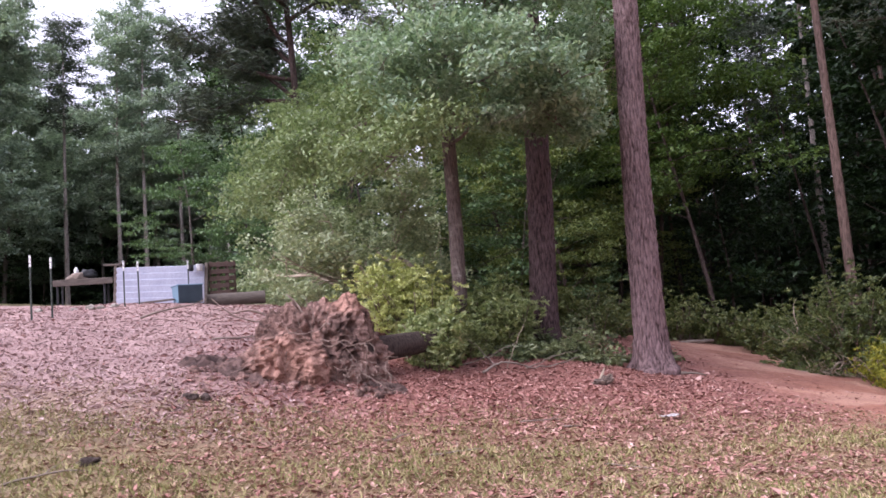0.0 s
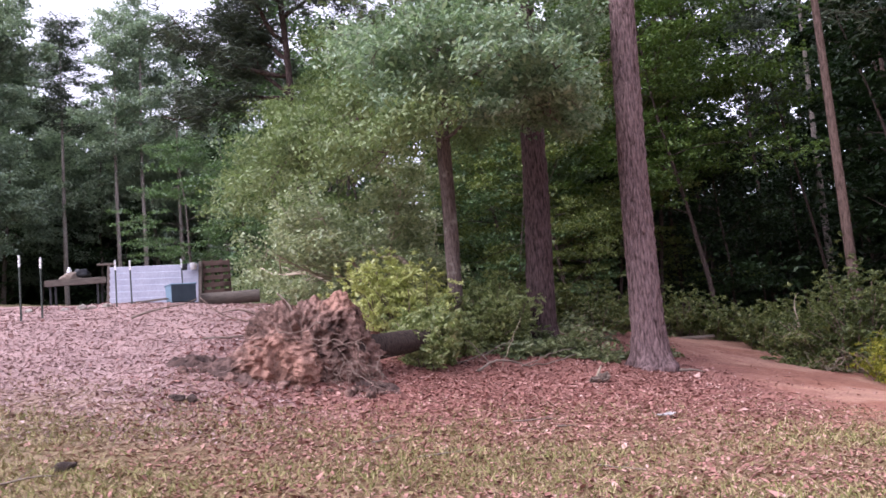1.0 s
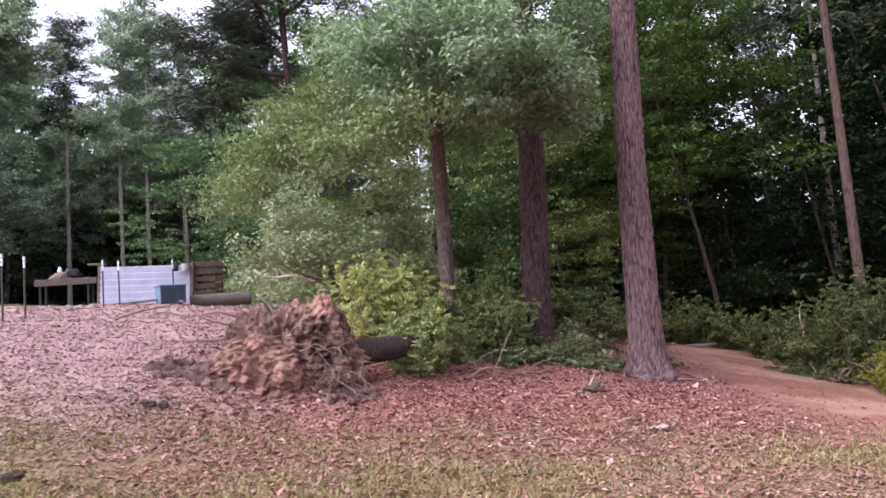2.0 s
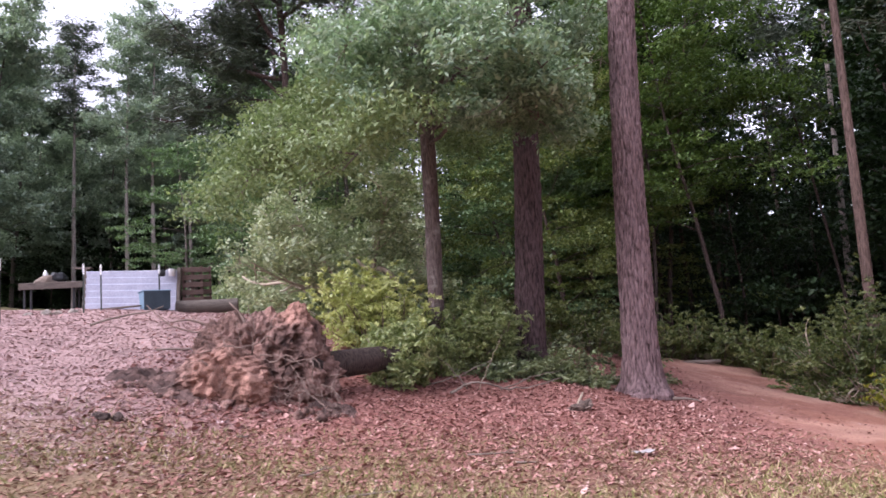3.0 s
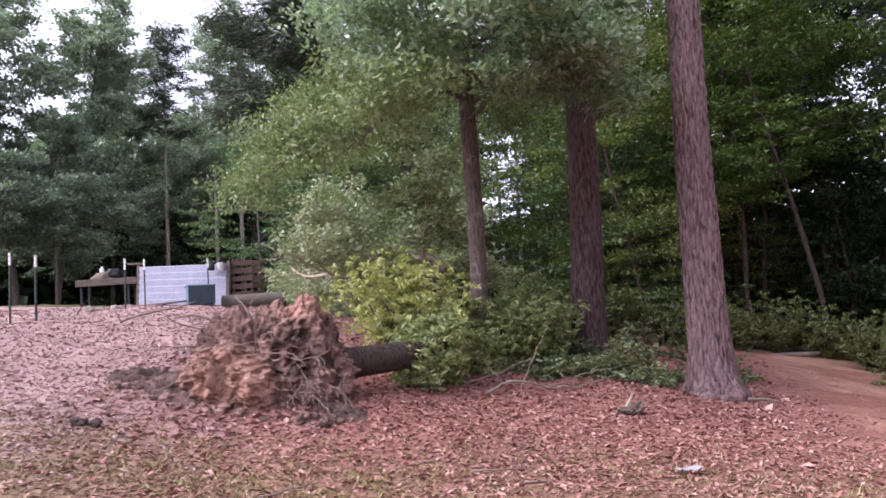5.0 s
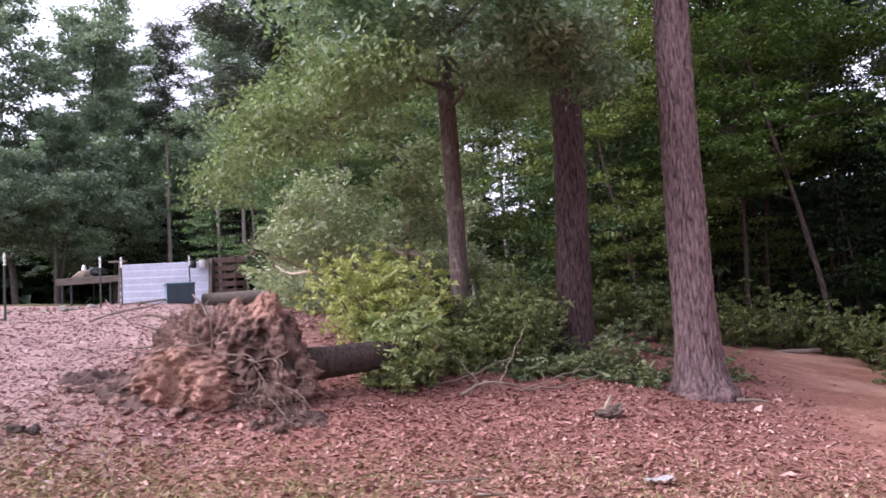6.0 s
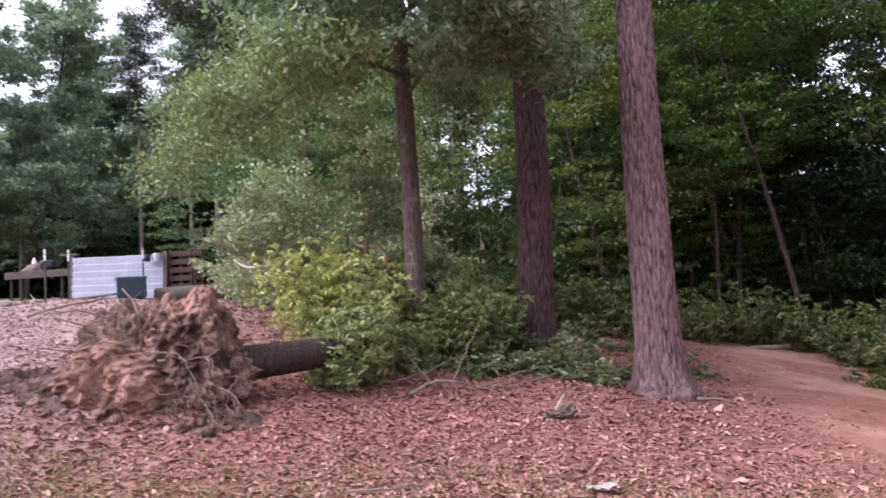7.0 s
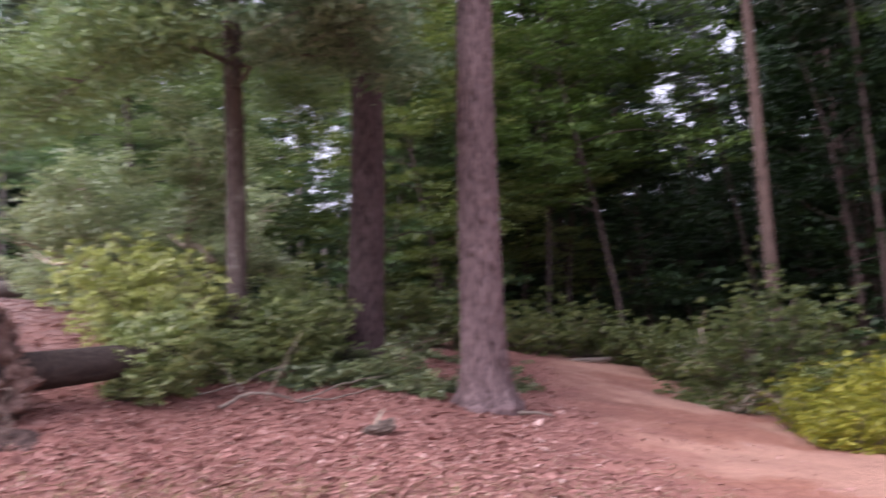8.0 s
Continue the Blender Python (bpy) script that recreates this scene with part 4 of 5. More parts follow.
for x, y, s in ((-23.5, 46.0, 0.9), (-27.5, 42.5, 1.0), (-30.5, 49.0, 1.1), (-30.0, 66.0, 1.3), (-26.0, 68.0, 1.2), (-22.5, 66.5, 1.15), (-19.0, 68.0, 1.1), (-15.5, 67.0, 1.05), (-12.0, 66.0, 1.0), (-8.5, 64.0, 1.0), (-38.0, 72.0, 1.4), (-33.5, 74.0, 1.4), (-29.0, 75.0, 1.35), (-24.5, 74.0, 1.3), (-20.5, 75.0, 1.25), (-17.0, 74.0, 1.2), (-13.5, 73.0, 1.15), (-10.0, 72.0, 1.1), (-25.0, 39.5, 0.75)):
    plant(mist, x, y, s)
for x, y, s in ((9.5, 26.5, 0.9), (11.4, 25.4, 0.95), (11.0, 29.5, 1.1), (12.6, 31.0, 1.1)):
    plant(edge_a, x, y, s)
for x, y, s in ((18.2, 24.6, 0.8), (20.0, 22.5, 0.8), (18.2, 18.8, 0.75), (21.0, 27.5, 0.9)):
    plant(deep_b, x, y, s)
for x, y, s in ((6.3, 24.6, 0.85), (8.0, 27.2, 0.95), (5.2, 27.8, 0.9)):
    plant(feather, x, y, s)
for x, y, s in ((-3.2, 30.5, 0.66), (-3.4, 33.5, 1.1), (-1.5, 32.5, 0.85), (-5.4, 35.0, 0.66), (-8.0, 35.5, 0.66), (6.6, 30.5, 1.0), (5.8, 34.0, 1.0)):
    plant(edge_b, x, y, s)
for x, y, s in ((-1.6, 24.4, 0.64), (-0.3, 25.6, 0.72)):
    plant(olive_tree, x, y, s)
for x, y, s in ((4.7, 25.4, 0.9), (6.8, 27.0, 1.0), (-2.6, 27.5, 0.9)):
    plant(under_light, x, y, s)


def wood(kinds, n, x0, x1, y0, y1, apart, s0=0.85, s1=1.15, keep=lambda x, y: True):
    made = tries = 0
    while made < n and tries < n * 60:
        tries += 1
        x, y = RW.uniform(x0, x1), RW.uniform(y0, y1)
        if keep(x, y) and all((x - a) ** 2 + (y - b) ** 2 > apart * apart for a, b in PLACES):
            plant(kinds[RW.integers(len(kinds))], x, y, RW.uniform(s0, s1))
            made += 1


def off_gap(x, y):
    return abs(x - 3.35 - 0.502 * (y - 4.2)) > 3.2  # a gap in the canopy


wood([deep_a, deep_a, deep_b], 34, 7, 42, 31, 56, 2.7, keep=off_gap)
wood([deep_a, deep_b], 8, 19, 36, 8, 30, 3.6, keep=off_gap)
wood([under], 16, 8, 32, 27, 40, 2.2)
wood([deep_b, edge_b], 9, -6, 8, 34, 48, 3.0, 0.85, 1.05, keep=lambda x, y: not (-1.0 < x < 5.0))
wood([under], 12, -32, -6, 63, 72, 2.5, 1.2, 1.6)
for kind, (x, y) in ((edge_a, (23, 25)), (olive_tree, (-0.9, 28.8)), (shade_pine, (21, 40)), (edge_b, (6.2, 37)), (deep_a, (26, 48)), (deep_b, (20, 52)), (mist, (-36, 47)), (tall_broad, (-35, 50)), (under, (17, 38)), (under_light, (8.2, 33)),
                     (tall_pine, (22, 36)), (feather, (9.6, 30.5)), (tall_slim, (-37, 56)), (red_pine, (24, 33))):
    kind.matrix_world = pose(*on_land(x, y))

# a dark pine with crooked limbs behind the clearing
dark_pine = thing("pine_tree", on_land(-2.0, 26.5), "dark pine with crooked limbs behind the fallen oak", "tree")
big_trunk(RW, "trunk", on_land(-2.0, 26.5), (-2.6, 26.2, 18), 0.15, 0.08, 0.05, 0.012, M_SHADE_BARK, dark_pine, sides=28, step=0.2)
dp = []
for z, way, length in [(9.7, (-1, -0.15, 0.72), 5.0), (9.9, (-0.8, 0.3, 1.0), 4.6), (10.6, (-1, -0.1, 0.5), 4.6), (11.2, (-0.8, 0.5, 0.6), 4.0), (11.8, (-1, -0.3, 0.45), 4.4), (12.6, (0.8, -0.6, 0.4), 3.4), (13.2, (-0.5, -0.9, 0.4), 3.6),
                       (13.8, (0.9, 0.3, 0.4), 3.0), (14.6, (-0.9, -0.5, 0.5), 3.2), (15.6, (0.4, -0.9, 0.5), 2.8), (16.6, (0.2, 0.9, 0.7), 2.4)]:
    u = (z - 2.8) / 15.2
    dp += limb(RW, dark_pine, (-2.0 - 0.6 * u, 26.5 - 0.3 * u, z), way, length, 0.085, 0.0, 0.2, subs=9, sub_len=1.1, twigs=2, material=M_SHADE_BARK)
put("crown", leaf_mesh("crown", clouds(RW, dp, 190, 0.30, 0.3, 0.8, 24, 0.5), 0.20, M_NEEDLE, RW, 0.12, 0.2, 0.0), dark_pine)


# far woods all along the back of the view
def far_woods():
    n = 80000
    a = RW.uniform(radians(-50), radians(235), n)
    r = 62 + 22 * RW.uniform(0, 1, n) + 12 / (1 + np.exp((1.62 - a) * 20))
    top = np.array([(13.5 + 3.5 / (1 + math.exp((1.65 - t) * 20)) + 14.0 / (1 + math.exp((t - 1.42) * 9))) + 4.5 * noise.noise((math.cos(t) * 9, math.sin(t) * 9, 0)) + 3.0 * noise.noise((math.cos(t) * 30, math.sin(t) * 30, 4)) for t in a])
    z = top * RW.uniform(0, 1, n) ** 1.25
    x, y = np.cos(a) * r, np.sin(a) * r
    low = ((abs(a - 1.524) > 0.028) | (z < 6)) & ((abs(a - 1.09) > 0.05) | (z < 16))  # a gap with open sky behind the clearing
    x, y, z = x[low], y[low], z[low]
    pts = np.stack([x, y, land(x, y) + z], 1)
    a = RW.uniform(radians(-40), radians(150), 42000)
    r = 54 + 9 * RW.uniform(0, 1, 42000) + 18 / (1 + np.exp((1.62 - a) * 20))
    x, y = np.cos(a) * r, np.sin(a) * r
    pts = np.concatenate([pts, np.stack([x, y, land(x, y) + 7.5 * RW.uniform(0, 1, 42000)], 1)])
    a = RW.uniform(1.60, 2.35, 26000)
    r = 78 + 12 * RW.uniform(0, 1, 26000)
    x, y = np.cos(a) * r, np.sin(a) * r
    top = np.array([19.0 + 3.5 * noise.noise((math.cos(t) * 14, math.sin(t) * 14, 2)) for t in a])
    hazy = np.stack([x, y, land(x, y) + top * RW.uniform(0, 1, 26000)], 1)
    for label, points, size, material in (("distant dark belt of woodland foliage", pts, 1.0, M_WOODS), ("distant haze-greyed belt of woodland foliage", hazy, 0.9, M_MIST)):
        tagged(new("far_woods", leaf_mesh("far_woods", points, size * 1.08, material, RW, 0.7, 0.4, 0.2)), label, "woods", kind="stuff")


far_woods()


# ---- the corner of the yard on the rise ----
M_WHITE = plain("white_sheet_metal", (0.32, 0.335, 0.42), (0.41, 0.425, 0.51), 2.5, 0.45, strength=0.1)
M_STEEL = plain("dark_green_steel", (0.03, 0.04, 0.035), (0.06, 0.07, 0.06), 9, 0.6)
M_TIP = plain("white_paint", (0.70, 0.70, 0.70), (0.8, 0.8, 0.8), 9, 0.5)
M_BLUE = plain("blue_plastic", (0.13, 0.21, 0.28), (0.17, 0.26, 0.33), 4, 0.5, strength=0.1)
M_BIN_FRONT = plain("dark_blue_front", (0.032, 0.048, 0.066), (0.05, 0.07, 0.09), 4, 0.5, strength=0.1)
M_BOARD = plain("weathered_boards", (0.075, 0.06, 0.052), (0.155, 0.13, 0.112), 5, 0.9, (1, 6, 6))
M_REDWOOD = plain("brown_boards", (0.06, 0.038, 0.032), (0.11, 0.07, 0.058), 5, 0.85, (1, 6, 6))
M_BLACK = plain("black_plastic_and_leg_shade", (0.02, 0.02, 0.022), (0.035, 0.035, 0.04), 6, 0.5)
M_STONE = plain("grey_stone", (0.26, 0.23, 0.20), (0.40, 0.36, 0.32), 7, 0.9)


def post(x, y, h, lean=0.0):
    t = thing("fence_post", on_land(x, y), "dark steel fence post with a white-painted top", "post", "fence posts")
    t.matrix_world = pose(*on_land(x, y), lean, lean * 0.6, RS.uniform(-20, 20))
    bm = bmesh.new()
    box(bm, (0.035, 0.008, h), Matrix.Translation((0, 0, h / 2 - 0.15)), 0.002)
    box(bm, (0.008, 0.034, h), Matrix.Translation((0, 0.02, h / 2 - 0.15)), 0.002)
    for k in range(int(h / 0.09)):
        box(bm, (0.02, 0.014, 0.016), Matrix.Translation((0, -0.008, 0.1 + k * 0.09)), 0.003)
    part("shaft", bm, M_STEEL, t)
    bm = bmesh.new()
    box(bm, (0.040, 0.012, 0.24), Matrix.Translation((0, 0, h - 0.15 - 0.12)), 0.003)
    box(bm, (0.012, 0.040, 0.24), Matrix.Translation((0, 0.02, h - 0.15 - 0.12)), 0.003)
    part("tip", bm, M_TIP, t, "white-painted top")


for x, y, top in ((-7.09, 16.65, 3.82), (-6.86, 17.1, 3.81), (-5.9, 18.82, 3.83), (-5.74, 19.42, 3.87), (-4.98, 21.26, 4.02)):
    post(x, y, top - float(land(x, y)) + 0.15, RS.uniform(-1.5, 1.5))

# white panel: overlapping horizontal sheets on edge between two end posts
a, b = Vector((-7.13, 22.0)), Vector((-4.66, 21.55))
run = (b - a).length
turn = math.degrees(math.atan2(b.y - a.y, b.x - a.x))
base_z = 2.92
panel = thing("white_panel", ((a.x + b.x) / 2, (a.y + b.y) / 2, base_z), "white ribbed metal panel wall standing on the rise", "panel", turn=turn)
panel.matrix_world = pose((a.x + b.x) / 2, (a.y + b.y) / 2, base_z, 0, 3.4, turn)
for k in range(6):
    bm = bmesh.new()
    box(bm, (run, 0.02, 0.172), Matrix.Translation((0, -0.004 * (k % 2), 0.088 + k * 0.17)) @ pose(0, 0, 0, 9), 0.004)
    box(bm, (run, 0.028, 0.014), Matrix.Translation((0, -0.006, 0.176 + k * 0.17)), 0.004)
    part("sheet", bm, M_WHITE, panel)
for x in (-run / 2 - 0.03, run / 2 + 0.05):
    bm = bmesh.new()
    box(bm, (0.09, 0.09, 1.35), Matrix.Translation((x, 0.03, 0.42)))
    part("end_post", bm, M_BOARD, panel)
bm = bmesh.new()
box(bm, (0.5, 0.12, 0.05), Matrix.Translation((-run / 2 - 0.12, 0.02, 1.12)))
part("top_board", bm, M_BOARD, panel)


def lathe(profile, sides=20):
    bm = bmesh.new()
    rings = [[bm.verts.new((r * math.cos(2 * math.pi * k / sides), r * math.sin(2 * math.pi * k / sides), z)) for k in range(sides)] for r, z in profile]
    for p, q in zip(rings, rings[1:]):
        for k in range(sides):
            f = bm.faces.new((p[k], p[(k + 1) % sides], q[(k + 1) % sides], q[k]))
            f.smooth = True
    bm.faces.new(rings[0][::-1])
    bm.faces.new(rings[-1])
    return bm


# blue bin with a darker slab on its front side, in front of the panel
bin_ = thing("storage_bin", on_land(-4.78, 20.2), "pale blue plastic bin with a dark front, standing at a corner", "bin", turn=28)
bm = bmesh.new()
box(bm, (0.62, 0.60, 0.46), Matrix.Translation((0, 0, 0.23)), 0.02)
bmesh.ops.scale(bm, vec=(0.92, 0.92, 1), verts=[v for v in bm.verts if v.co.z < 0.1])
part("body", bm, M_BLUE, bin_)
bm = bmesh.new()
box(bm, (0.66, 0.64, 0.035), Matrix.Translation((0, 0, 0.46)), 0.012)
part("rim", bm, M_BLUE, bin_)
bm = bmesh.new()
box(bm, (0.60, 0.03, 0.44), pose(0.0, -0.315, 0.235, 3, 0, 0), 0.01)
part("front_panel", bm, M_BIN_FRONT, bin_, "dark blue front panel")

# pallets on edge beside the panel
def pallet(x, y, z, turn, label):
    t = thing("pallet", (x, y, z), label, "pallet", "pallets", turn)
    for k in range(6):
        bm = bmesh.new()
        box(bm, (0.54, 0.02, 0.125), Matrix.Translation((0.27, RS.uniform(-0.004, 0.004), 0.08 + k * 0.195)), 0.004)
        part("slat", bm, M_REDWOOD, t)
    for k in range(3):
        bm = bmesh.new()
        box(bm, (0.05, 0.09, 1.16), Matrix.Translation((0.04 + 0.23 * k, 0.06, 0.57)), 0.005)
        part("stringer", bm, M_REDWOOD, t)


pallet(-4.52, 21.62, 2.82, 6, "brown wooden pallet standing on edge beside the white panel")
pallet(-4.4, 22.0, 2.85, 10, "brown wooden pallet standing on edge beside the white panel")

bucket = thing("bucket", (-4.72, 21.45, 3.72), "small white bucket hung at the end of the panel", "bucket")
part("pail", lathe([(0.06, 0.0), (0.075, 0.01), (0.09, 0.17), (0.095, 0.18), (0.085, 0.18), (0.06, 0.03)]), M_TIP, bucket)
cap = thing("feed_cup", (-4.95, 21.42, 3.72), "small black plastic cup hung on the panel", "cup")
part("cup", lathe([(0.05, 0.0), (0.075, 0.02), (0.085, 0.17), (0.075, 0.17), (0.05, 0.04)]), M_BLACK, cap)

# old table on the rise
tb = thing("work_table", (-8.12, 22.4, float(land(-8.12, 22.4))), "weathered grey plank table heaped with odds and ends", "table", turn=8)
tz = 3.80 - float(land(-8.12, 22.4))
for k in range(4):
    bm = bmesh.new()
    box(bm, (1.4, 0.17, 0.045), Matrix.Translation((0, -0.27 + 0.18 * k, tz - 0.02)))
    part("plank", bm, M_BOARD, tb)
bm = bmesh.new()
box(bm, (1.56, 0.03, 0.17), Matrix.Translation((0.06, -0.37, tz - 0.09)))
part("apron", bm, M_BOARD, tb)
# legs black: the shade under the table is put into their colour
for x in (-0.6, 0.6):
    for y in (-0.28, 0.26):
        bm = bmesh.new()
        box(bm, (0.055, 0.055, tz), Matrix.Translation((x, y, tz / 2 - 0.06)))
        part("leg", bm, M_BLACK, tb)


def lump(name, at, size, material, label, category, seed, group=""):
    """A weathered stone or clod with an uneven outline."""
    bm = bmesh.new()
    bmesh.ops.create_icosphere(bm, subdivisions=3, radius=1.0)
    for v in bm.verts:
        k = 1 + 0.5 * noise.noise(v.co * 1.4 + Vector((seed, 0, 0))) + 0.32 * noise.noise(v.co * 3.4 + Vector((0, seed, 0))) + 0.16 * noise.noise(v.co * 8)
        v.co = Vector((v.co.x * size[0], v.co.y * size[1], v.co.z * size[2])) * k
    for f in bm.faces:
        f.smooth = True
    me = bpy.data.meshes.new(name)
    bm.to_mesh(me)
    bm.free()
    me.materials.append(material)
    ob = new(name, me)
    ob.matrix_world = pose(*at, 0, 0, seed * 77 % 360)
    return tagged(ob, label, category, group)


top_z = 3.825
lump("scrap_bundle", (-8.15, 22.42, top_z + 0.06), (0.40, 0.2, 0.12), M_DEAD, "brown bundle of odds and ends on the table", "scrap", 3)
lump("scrap_bundle", (-8.0, 22.42, top_z + 0.13), (0.22, 0.16, 0.14), M_BLACK, "dark bundle on the table", "scrap", 5)
jug = thing("jug", (-8.3, 22.4, top_z + 0.14), "small white jug on top of the heap on the table", "jug")
part("jug_body", lathe([(0.04, 0.0), (0.06, 0.02), (0.062, 0.12), (0.03, 0.17), (0.032, 0.20)]), M_TIP, jug)

# planks, culvert and stones along the foot of the panel
for x, y, L, turn, tilt in ((-5.7, 20.5, 1.2, 8, 3), (-5.5, 20.2, 0.9, -14, 2)):
    t = thing("loose_plank", on_land(x, y, 0.04), "grey plank lying on the ground before the panel", "plank", "loose planks", turn)
    bm = bmesh.new()
    box(bm, (L, 0.14, 0.03), pose(0, 0, 0.02, 0, -tilt, 0))
    part("board", bm, M_BOARD, t)
cul = thing("culvert_pipe", on_land(-3.62, 20.6, 0.17), "ribbed grey drain pipe lying on the rise", "pipe", turn=8)
prof = []
for k in range(60):
    prof.append((0.16 + 0.015 * (k % 2), -0.75 + k * 0.025))
bm = lathe(prof, 24)
bmesh.ops.rotate(bm, verts=bm.verts, matrix=Matrix.Rotation(radians(90), 3, "Y"))
part("pipe", bm, M_BOARD, cul)
for k, (x, y, s) in enumerate([(-6.6, 18.6, 0.09), (-6.4, 18.7, 0.07), (-6.15, 18.9, 0.08), (-7.6, 18.2, 0.08), (-6.9, 18.4, 0.06), (-4.0, 21.0, 0.1)]):
    lump("stone", on_land(x, y, s * 0.4), (s * 1.4, s, s * 0.8), M_STONE, "grey-brown stone on the bare rise", "stone", k + 1, "stones on the rise")

# ---- small things on the ground ----
for k in range(90):
    x, y = RS.normal(-2.4, 0.35), RS.normal(12.75, 0.25)
    if k > 66:
        x, y = RS.uniform(-2.0, 0.1), RS.uniform(11.95, 12.3)
    s = min(0.085, float(np.exp(RS.normal(-3.15, 0.4))))
    lump("clod", on_land(x, y, s * 0.35), (s * 1.2, s, s * 0.8), M_SOIL, "clod of torn red clay beside the root plate", "clod", k + 0.5, "clods round the root plate")


def torn_soil(cx, cy, rx, ry, h, seed, label):
    """A crumbled heap of torn soil with ridges and clods, thin at its rim."""
    n = 64
    at = on_land(cx, cy)
    verts, faces = [], []
    for j in range(n + 1):
        for i in range(n + 1):
            u, v = 2 * i / n - 1, 2 * j / n - 1
            x, y = cx + u * rx, cy + v * ry
            q = Vector((x * 2.6, y * 2.6, seed))
            rim = max(0.0, 1 - (u * u + v * v) ** 0.5 * (1 + 0.35 * noise.noise(q)))
            lump_h = 0.45 + 0.55 * noise.noise(q * 1.5) + 0.5 * (1 - 2 * abs(noise.noise(q * 2.6))) + 0.3 * noise.noise(q * 6) + 0.2 * noise.noise(q * 12)
            verts.append((x - at[0], y - at[1], float(land(x, y)) - at[2] + h * lump_h * min(1.0, rim * 2.2) - (0.07 if rim == 0 else 0.02)))
    for j in range(n):
        for i in range(n):
            k = j * (n + 1) + i
            faces.append((k, k + 1, k + n + 2, k + n + 1))
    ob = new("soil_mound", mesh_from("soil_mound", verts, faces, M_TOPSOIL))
    ob.location = at
    tagged(ob, label, "soil", "heaps of torn soil")


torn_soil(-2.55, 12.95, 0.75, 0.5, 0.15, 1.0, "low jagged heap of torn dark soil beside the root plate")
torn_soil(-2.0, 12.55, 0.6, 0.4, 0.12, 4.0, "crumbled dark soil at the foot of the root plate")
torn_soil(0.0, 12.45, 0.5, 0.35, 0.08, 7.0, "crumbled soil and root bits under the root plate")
lump("clod", on_land(-2.66, 11.1, 0.03), (0.13, 0.06, 0.06), M_FALLEN, "dark clod of clay and roots on leaf litter", "clod", 9.3)
lump("clod", on_land(-2.46, 11.14, 0.03), (0.08, 0.06, 0.06), M_FALLEN, "dark clod of clay and roots on leaf litter", "clod", 4.1)
lump("clod", on_land(-2.87, 7.9, 0.02), (0.12, 0.07, 0.05), M_FALLEN, "dark clump of rotten bark on the grass", "clod", 2.7)
stub = thing("log_piece", on_land(3.8, 13.25), "short broken mossy log end with a stub on pine straw", "log", turn=12)
M_MOSSY = plain("rotten_wood", (0.045, 0.032, 0.028), (0.25, 0.185, 0.15), 16, 0.9)
bm = bmesh.new()
bmesh.ops.create_icosphere(bm, subdivisions=4, radius=1.0)
for v in bm.verts:
    k = 1 + 0.5 * noise.noise(v.co * 1.6) + 0.35 * noise.noise(v.co * 3.7) + 0.2 * noise.noise(v.co * 8)
    v.co = Vector((v.co.x * 0.19, v.co.y * 0.10, 0.07 + v.co.z * 0.075 + 0.15 * v.co.x * 0.25)) * Vector((k, k, k))
part("log", bm, M_MOSSY, stub)
put("stub", mesh_from("stub", *tube([(-0.10, 0, 0.06), (-0.04, 0, 0.18), (0.03, 0.01, 0.29)], [0.03, 0.022, 0.012], 8, 0.3), M_LIMB), stub)
card = thing("scrap_of_paper", on_land(3.85, 10.45, 0.03), "crumpled white scrap lying on the grass", "litter", turn=10)
bm = bmesh.new()
bmesh.ops.create_grid(bm, x_segments=10, y_segments=6, size=0.5)
for v in bm.verts:
    v.co = Vector((v.co.x * 0.24, v.co.y * 0.16, 0.022 * noise.noise(v.co * 5) + 0.03 * abs(v.co.x)))
bmesh.ops.solidify(bm, geom=bm.faces[:], thickness=0.004)
part("paper", bm, plain("scrap_paper", (0.29, 0.26, 0.25), (0.42, 0.39, 0.38), 20, 0.8), card)
rl = thing("log_piece", on_land(9.35, 22.6), "pale cut log lying across the head of the track", "log", turn=4)
put("log", mesh_from("log", *tube([(-0.6, 0, 0.05), (-0.2, 0.02, 0.06), (0.2, 0, 0.055), (0.6, 0.03, 0.05)], [0.06, 0.065, 0.06, 0.05], 14, 0.2), M_DEAD), rl)
for x, y, turn, L, r in ((0.73, 8.48, 10, 0.6, 0.012), (2.36, 7.66, -35, 0.5, 0.008), (-3.1, 7.45, 40, 0.7, 0.012), (2.2, 10.3, 5, 0.9, 0.01), (-2.2, 14.9, 20, 1.8, 0.02),
                         (-4.2, 16.7, 14, 1.4, 0.025), (-1.6, 15.3, -10, 1.6, 0.03), (6.0, 14.75, 5, 0.5, 0.03), (2.6, 9.9, 3, 0.7, 0.012), (0.2, 9.4, 20, 0.5, 0.01), (-0.9, 11.2, 60, 0.4, 0.012)):
    t = thing("twig", on_land(x, y, 0.02), "dead brown twig lying on leaf litter", "twig", "twigs", turn)
    line = crooked(RS, (-L / 2, 0, r), (1, 0, 0.03), L, 8, 0.12)
    ca, sa = math.cos(radians(turn)), math.sin(radians(turn))
    for p in line:
        p.z += float(land(x + ca * p.x - sa * p.y, y + sa * p.x + ca * p.y)) - float(land(x, y))
    fork = crooked(RS, line[4], (0.7, 0.6, 0.15), L * 0.35, 4, 0.15)
    put("stick", mesh_from("stick", *join([tube(line, [r * (1 - 0.6 * k / 8) for k in range(9)], 6, 0.2), tube(fork, [r * 0.5 * (1 - 0.7 * k / 4) for k in range(5)], 5)]), M_DEAD), t)


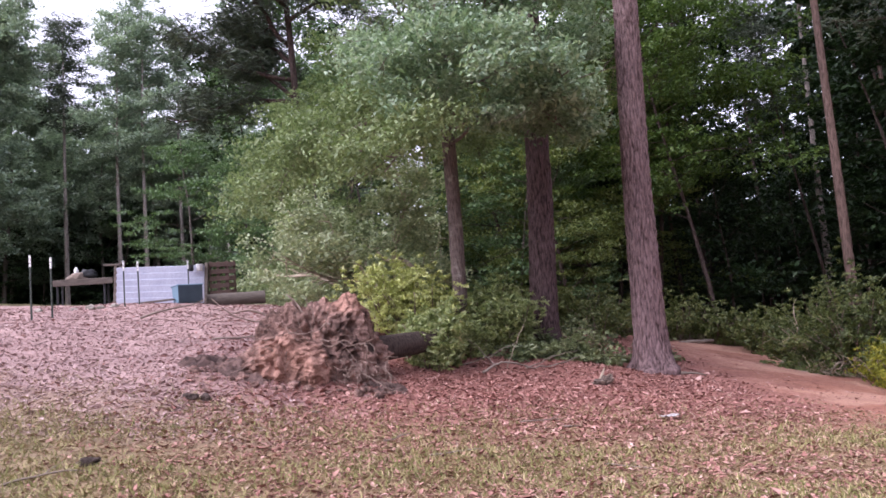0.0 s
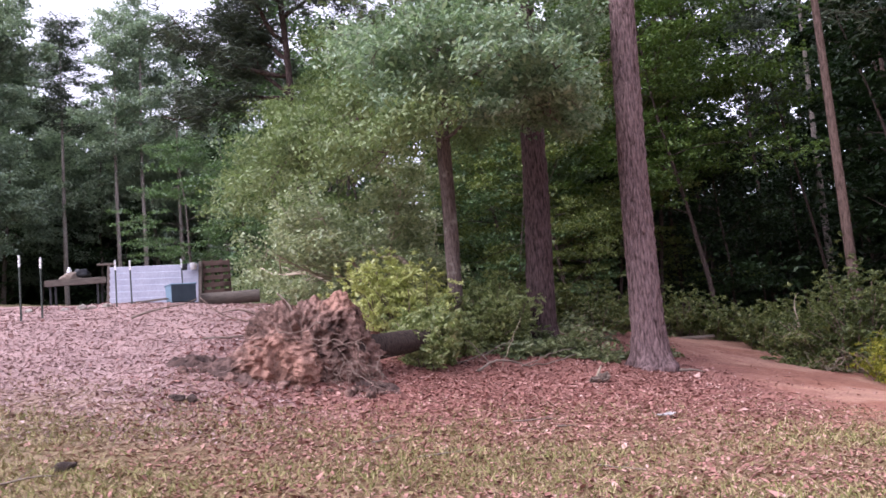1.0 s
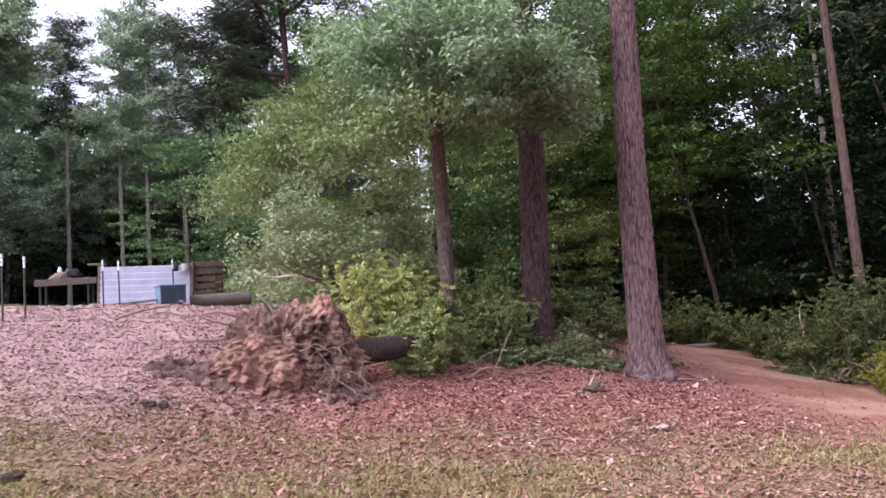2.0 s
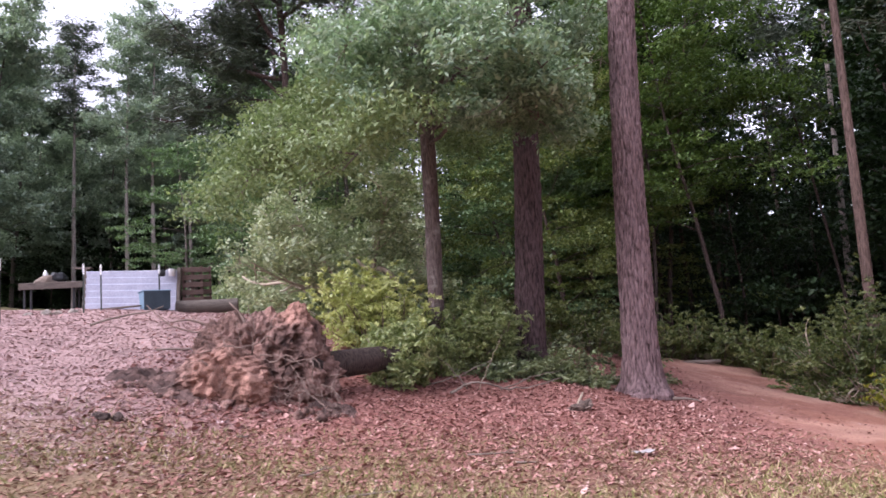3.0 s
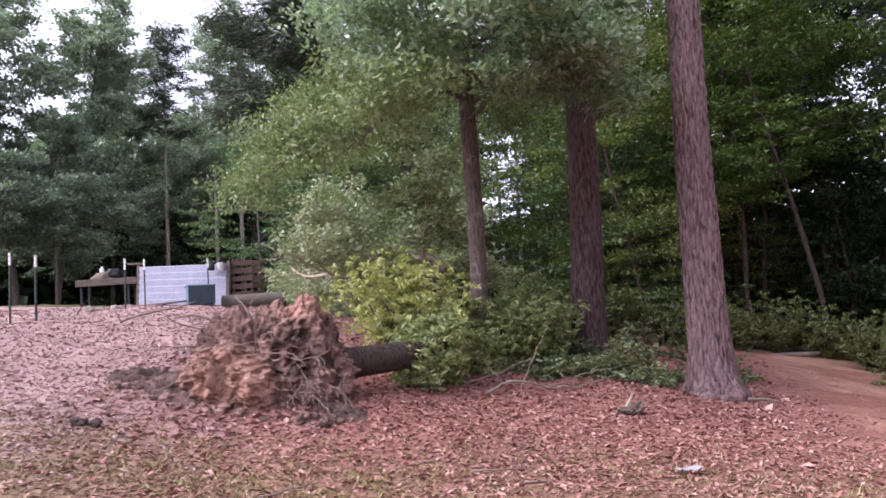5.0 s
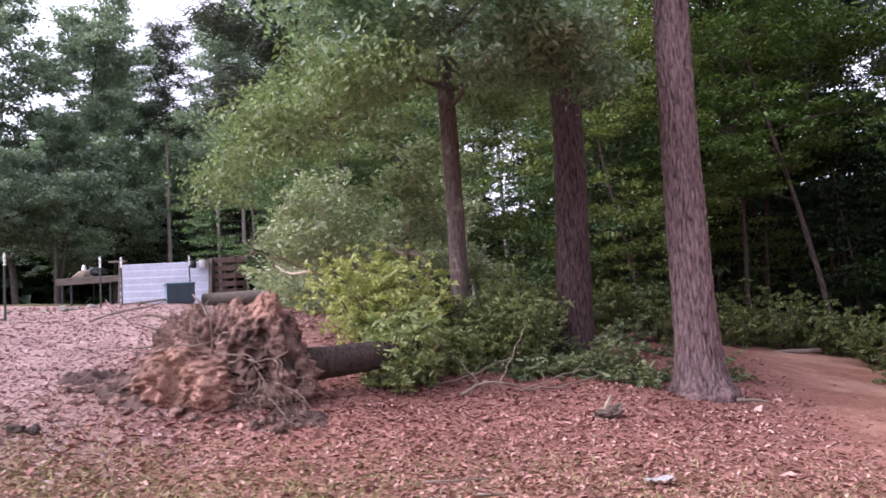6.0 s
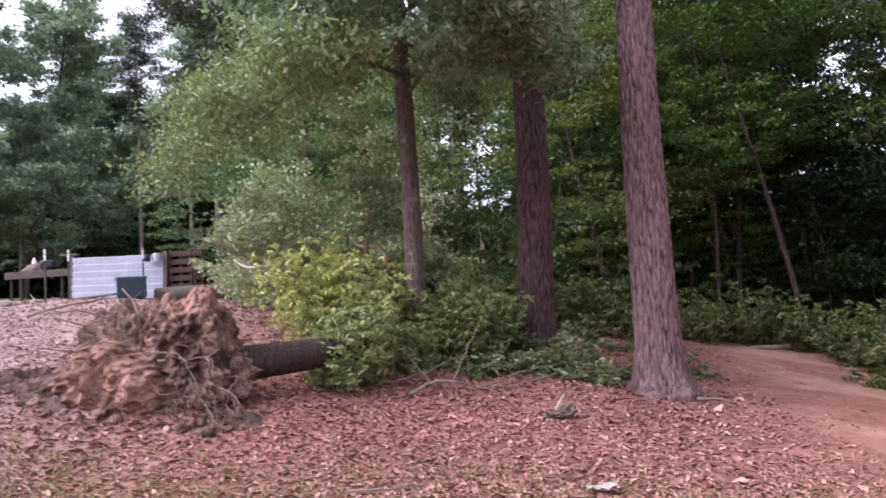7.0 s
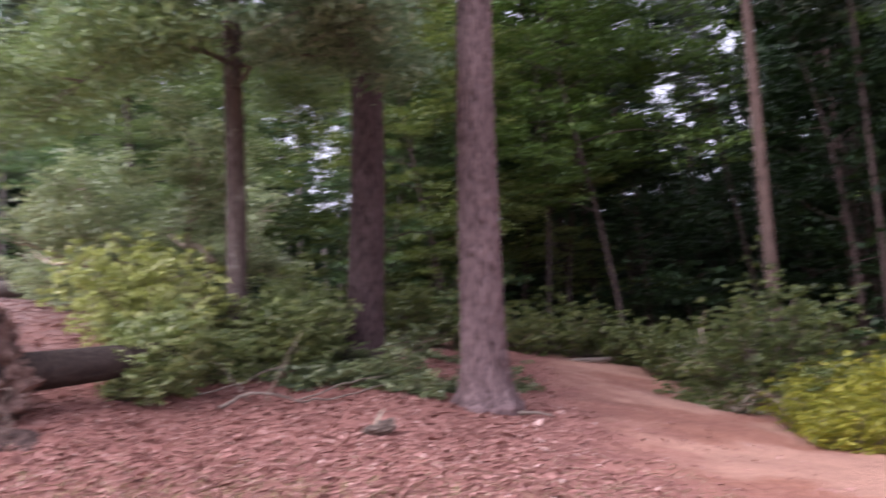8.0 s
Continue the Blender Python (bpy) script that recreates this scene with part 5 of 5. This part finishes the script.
# leaf litter, straw and grass: too many to count
def scatter(n, x0, x1, y0, y1, keep):
    x, y = RS.uniform(x0, x1, n), RS.uniform(y0, y1, n)
    k = RS.uniform(0, 1, n) < keep(x, y)
    return x[k], y[k]


def relief(x, y):
    return np.array([0.05 * noise.noise((p * 0.9, q * 0.9, 0)) + 0.03 * noise.noise((p * 2.7, q * 2.7, 3)) + 0.018 * noise.noise((p * 6, q * 6, 7)) for p, q in zip(x, y)])


x, y = scatter(60000, -11, 1, 9, 21, lambda x, y: np.clip(-(x + 0.5) * 0.4, 0, 1) * np.clip(1.7 - y / 16, 0.3, 1))
z = land(x, y) + relief(x, y) + 0.010
tagged(new("faded_leaf_litter", leaf_mesh("faded_leaf_litter", np.stack([x, y, z], 1), 0.048, M_PALE_LITTER, RS, 0.45, 0.93, 0.0, 0.4)), "faded pinkish leaf bits strewn over the bare rise", "leaf litter", kind="stuff")
x, y = scatter(70000, -9, 7, 1, 13, lambda x, y: np.clip((y - 1) * 0.22, 0.0, 1) * np.clip((13 - y) * 0.25, 0, 1))
z = land(x, y) + relief(x, y) + 0.014
tagged(new("straw", leaf_mesh("straw", np.stack([x, y, z], 1), 0.10, M_STRAW, RS, 0.07, 0.93, 0.0, 0.3)), "dry pale straw lying among thin grass", "straw", kind="stuff")
x, y = scatter(290000, -11, 9, 1, 20, lambda x, y: np.clip((y - 1) * 0.2, 0.0, 1) * np.clip(1.25 - (x - 0.13 * y - 2.6) * 0.45, 0.04, 1) * np.clip(1.6 - y / 14, 0.25, 1) * np.clip(0.55 + (y - 9) * 0.3, 0.55, 1) * np.clip(1.0 + (x + 1.0) * 0.35, 0.04, 1))
z = land(x, y) + relief(x, y) + 0.012
tagged(new("leaf_litter", leaf_mesh("leaf_litter", np.stack([x, y, z], 1), 0.053, M_LITTER, RS, 0.45, 0.88, 0.0, 0.4)), "pinkish-brown dead leaves strewn over the ground", "leaf litter", kind="stuff")


def grass_blades():
    x, y = scatter(175000, -9, 9, 1, 12.5, lambda x, y: np.clip((y - 1) * 0.22, 0.0, 1) * np.clip((11.8 - y - 0.1 * x) * 0.22, 0, 1) * np.clip(0.5 + 0.8 * np.sin(x * 0.9 + 1.3 * np.sin(y * 1.1)) * np.sin(y * 1.7 + x * 0.4), 0.05, 1))
    n = len(x)
    z = land(x, y) + relief(x, y)
    h = RS.uniform(0.03, 0.09, n)
    a = RS.uniform(0, 2 * np.pi, n)
    lean = RS.normal(0, 0.05, (n, 2))
    w = 0.008
    p = np.stack([x, y, z], 1)
    s = np.stack([np.cos(a) * w, np.sin(a) * w, 0 * a], 1)
    tip = p + np.concatenate([lean, h[:, None]], 1)
    v = np.stack([p - s, p + s, tip], 1).reshape(-1, 3)
    me = bpy.data.meshes.new("grass")
    me.vertices.add(3 * n)
    me.vertices.foreach_set("co", v.ravel())
    me.loops.add(3 * n)
    me.loops.foreach_set("vertex_index", np.arange(3 * n))
    me.polygons.add(n)
    me.polygons.foreach_set("loop_start", 3 * np.arange(n))
    me.update(calc_edges=True)
    me.materials.append(M_BLADE)
    tagged(new("grass", me), "thin dry yellow-green grass among dead leaves", "grass", kind="stuff")


grass_blades()
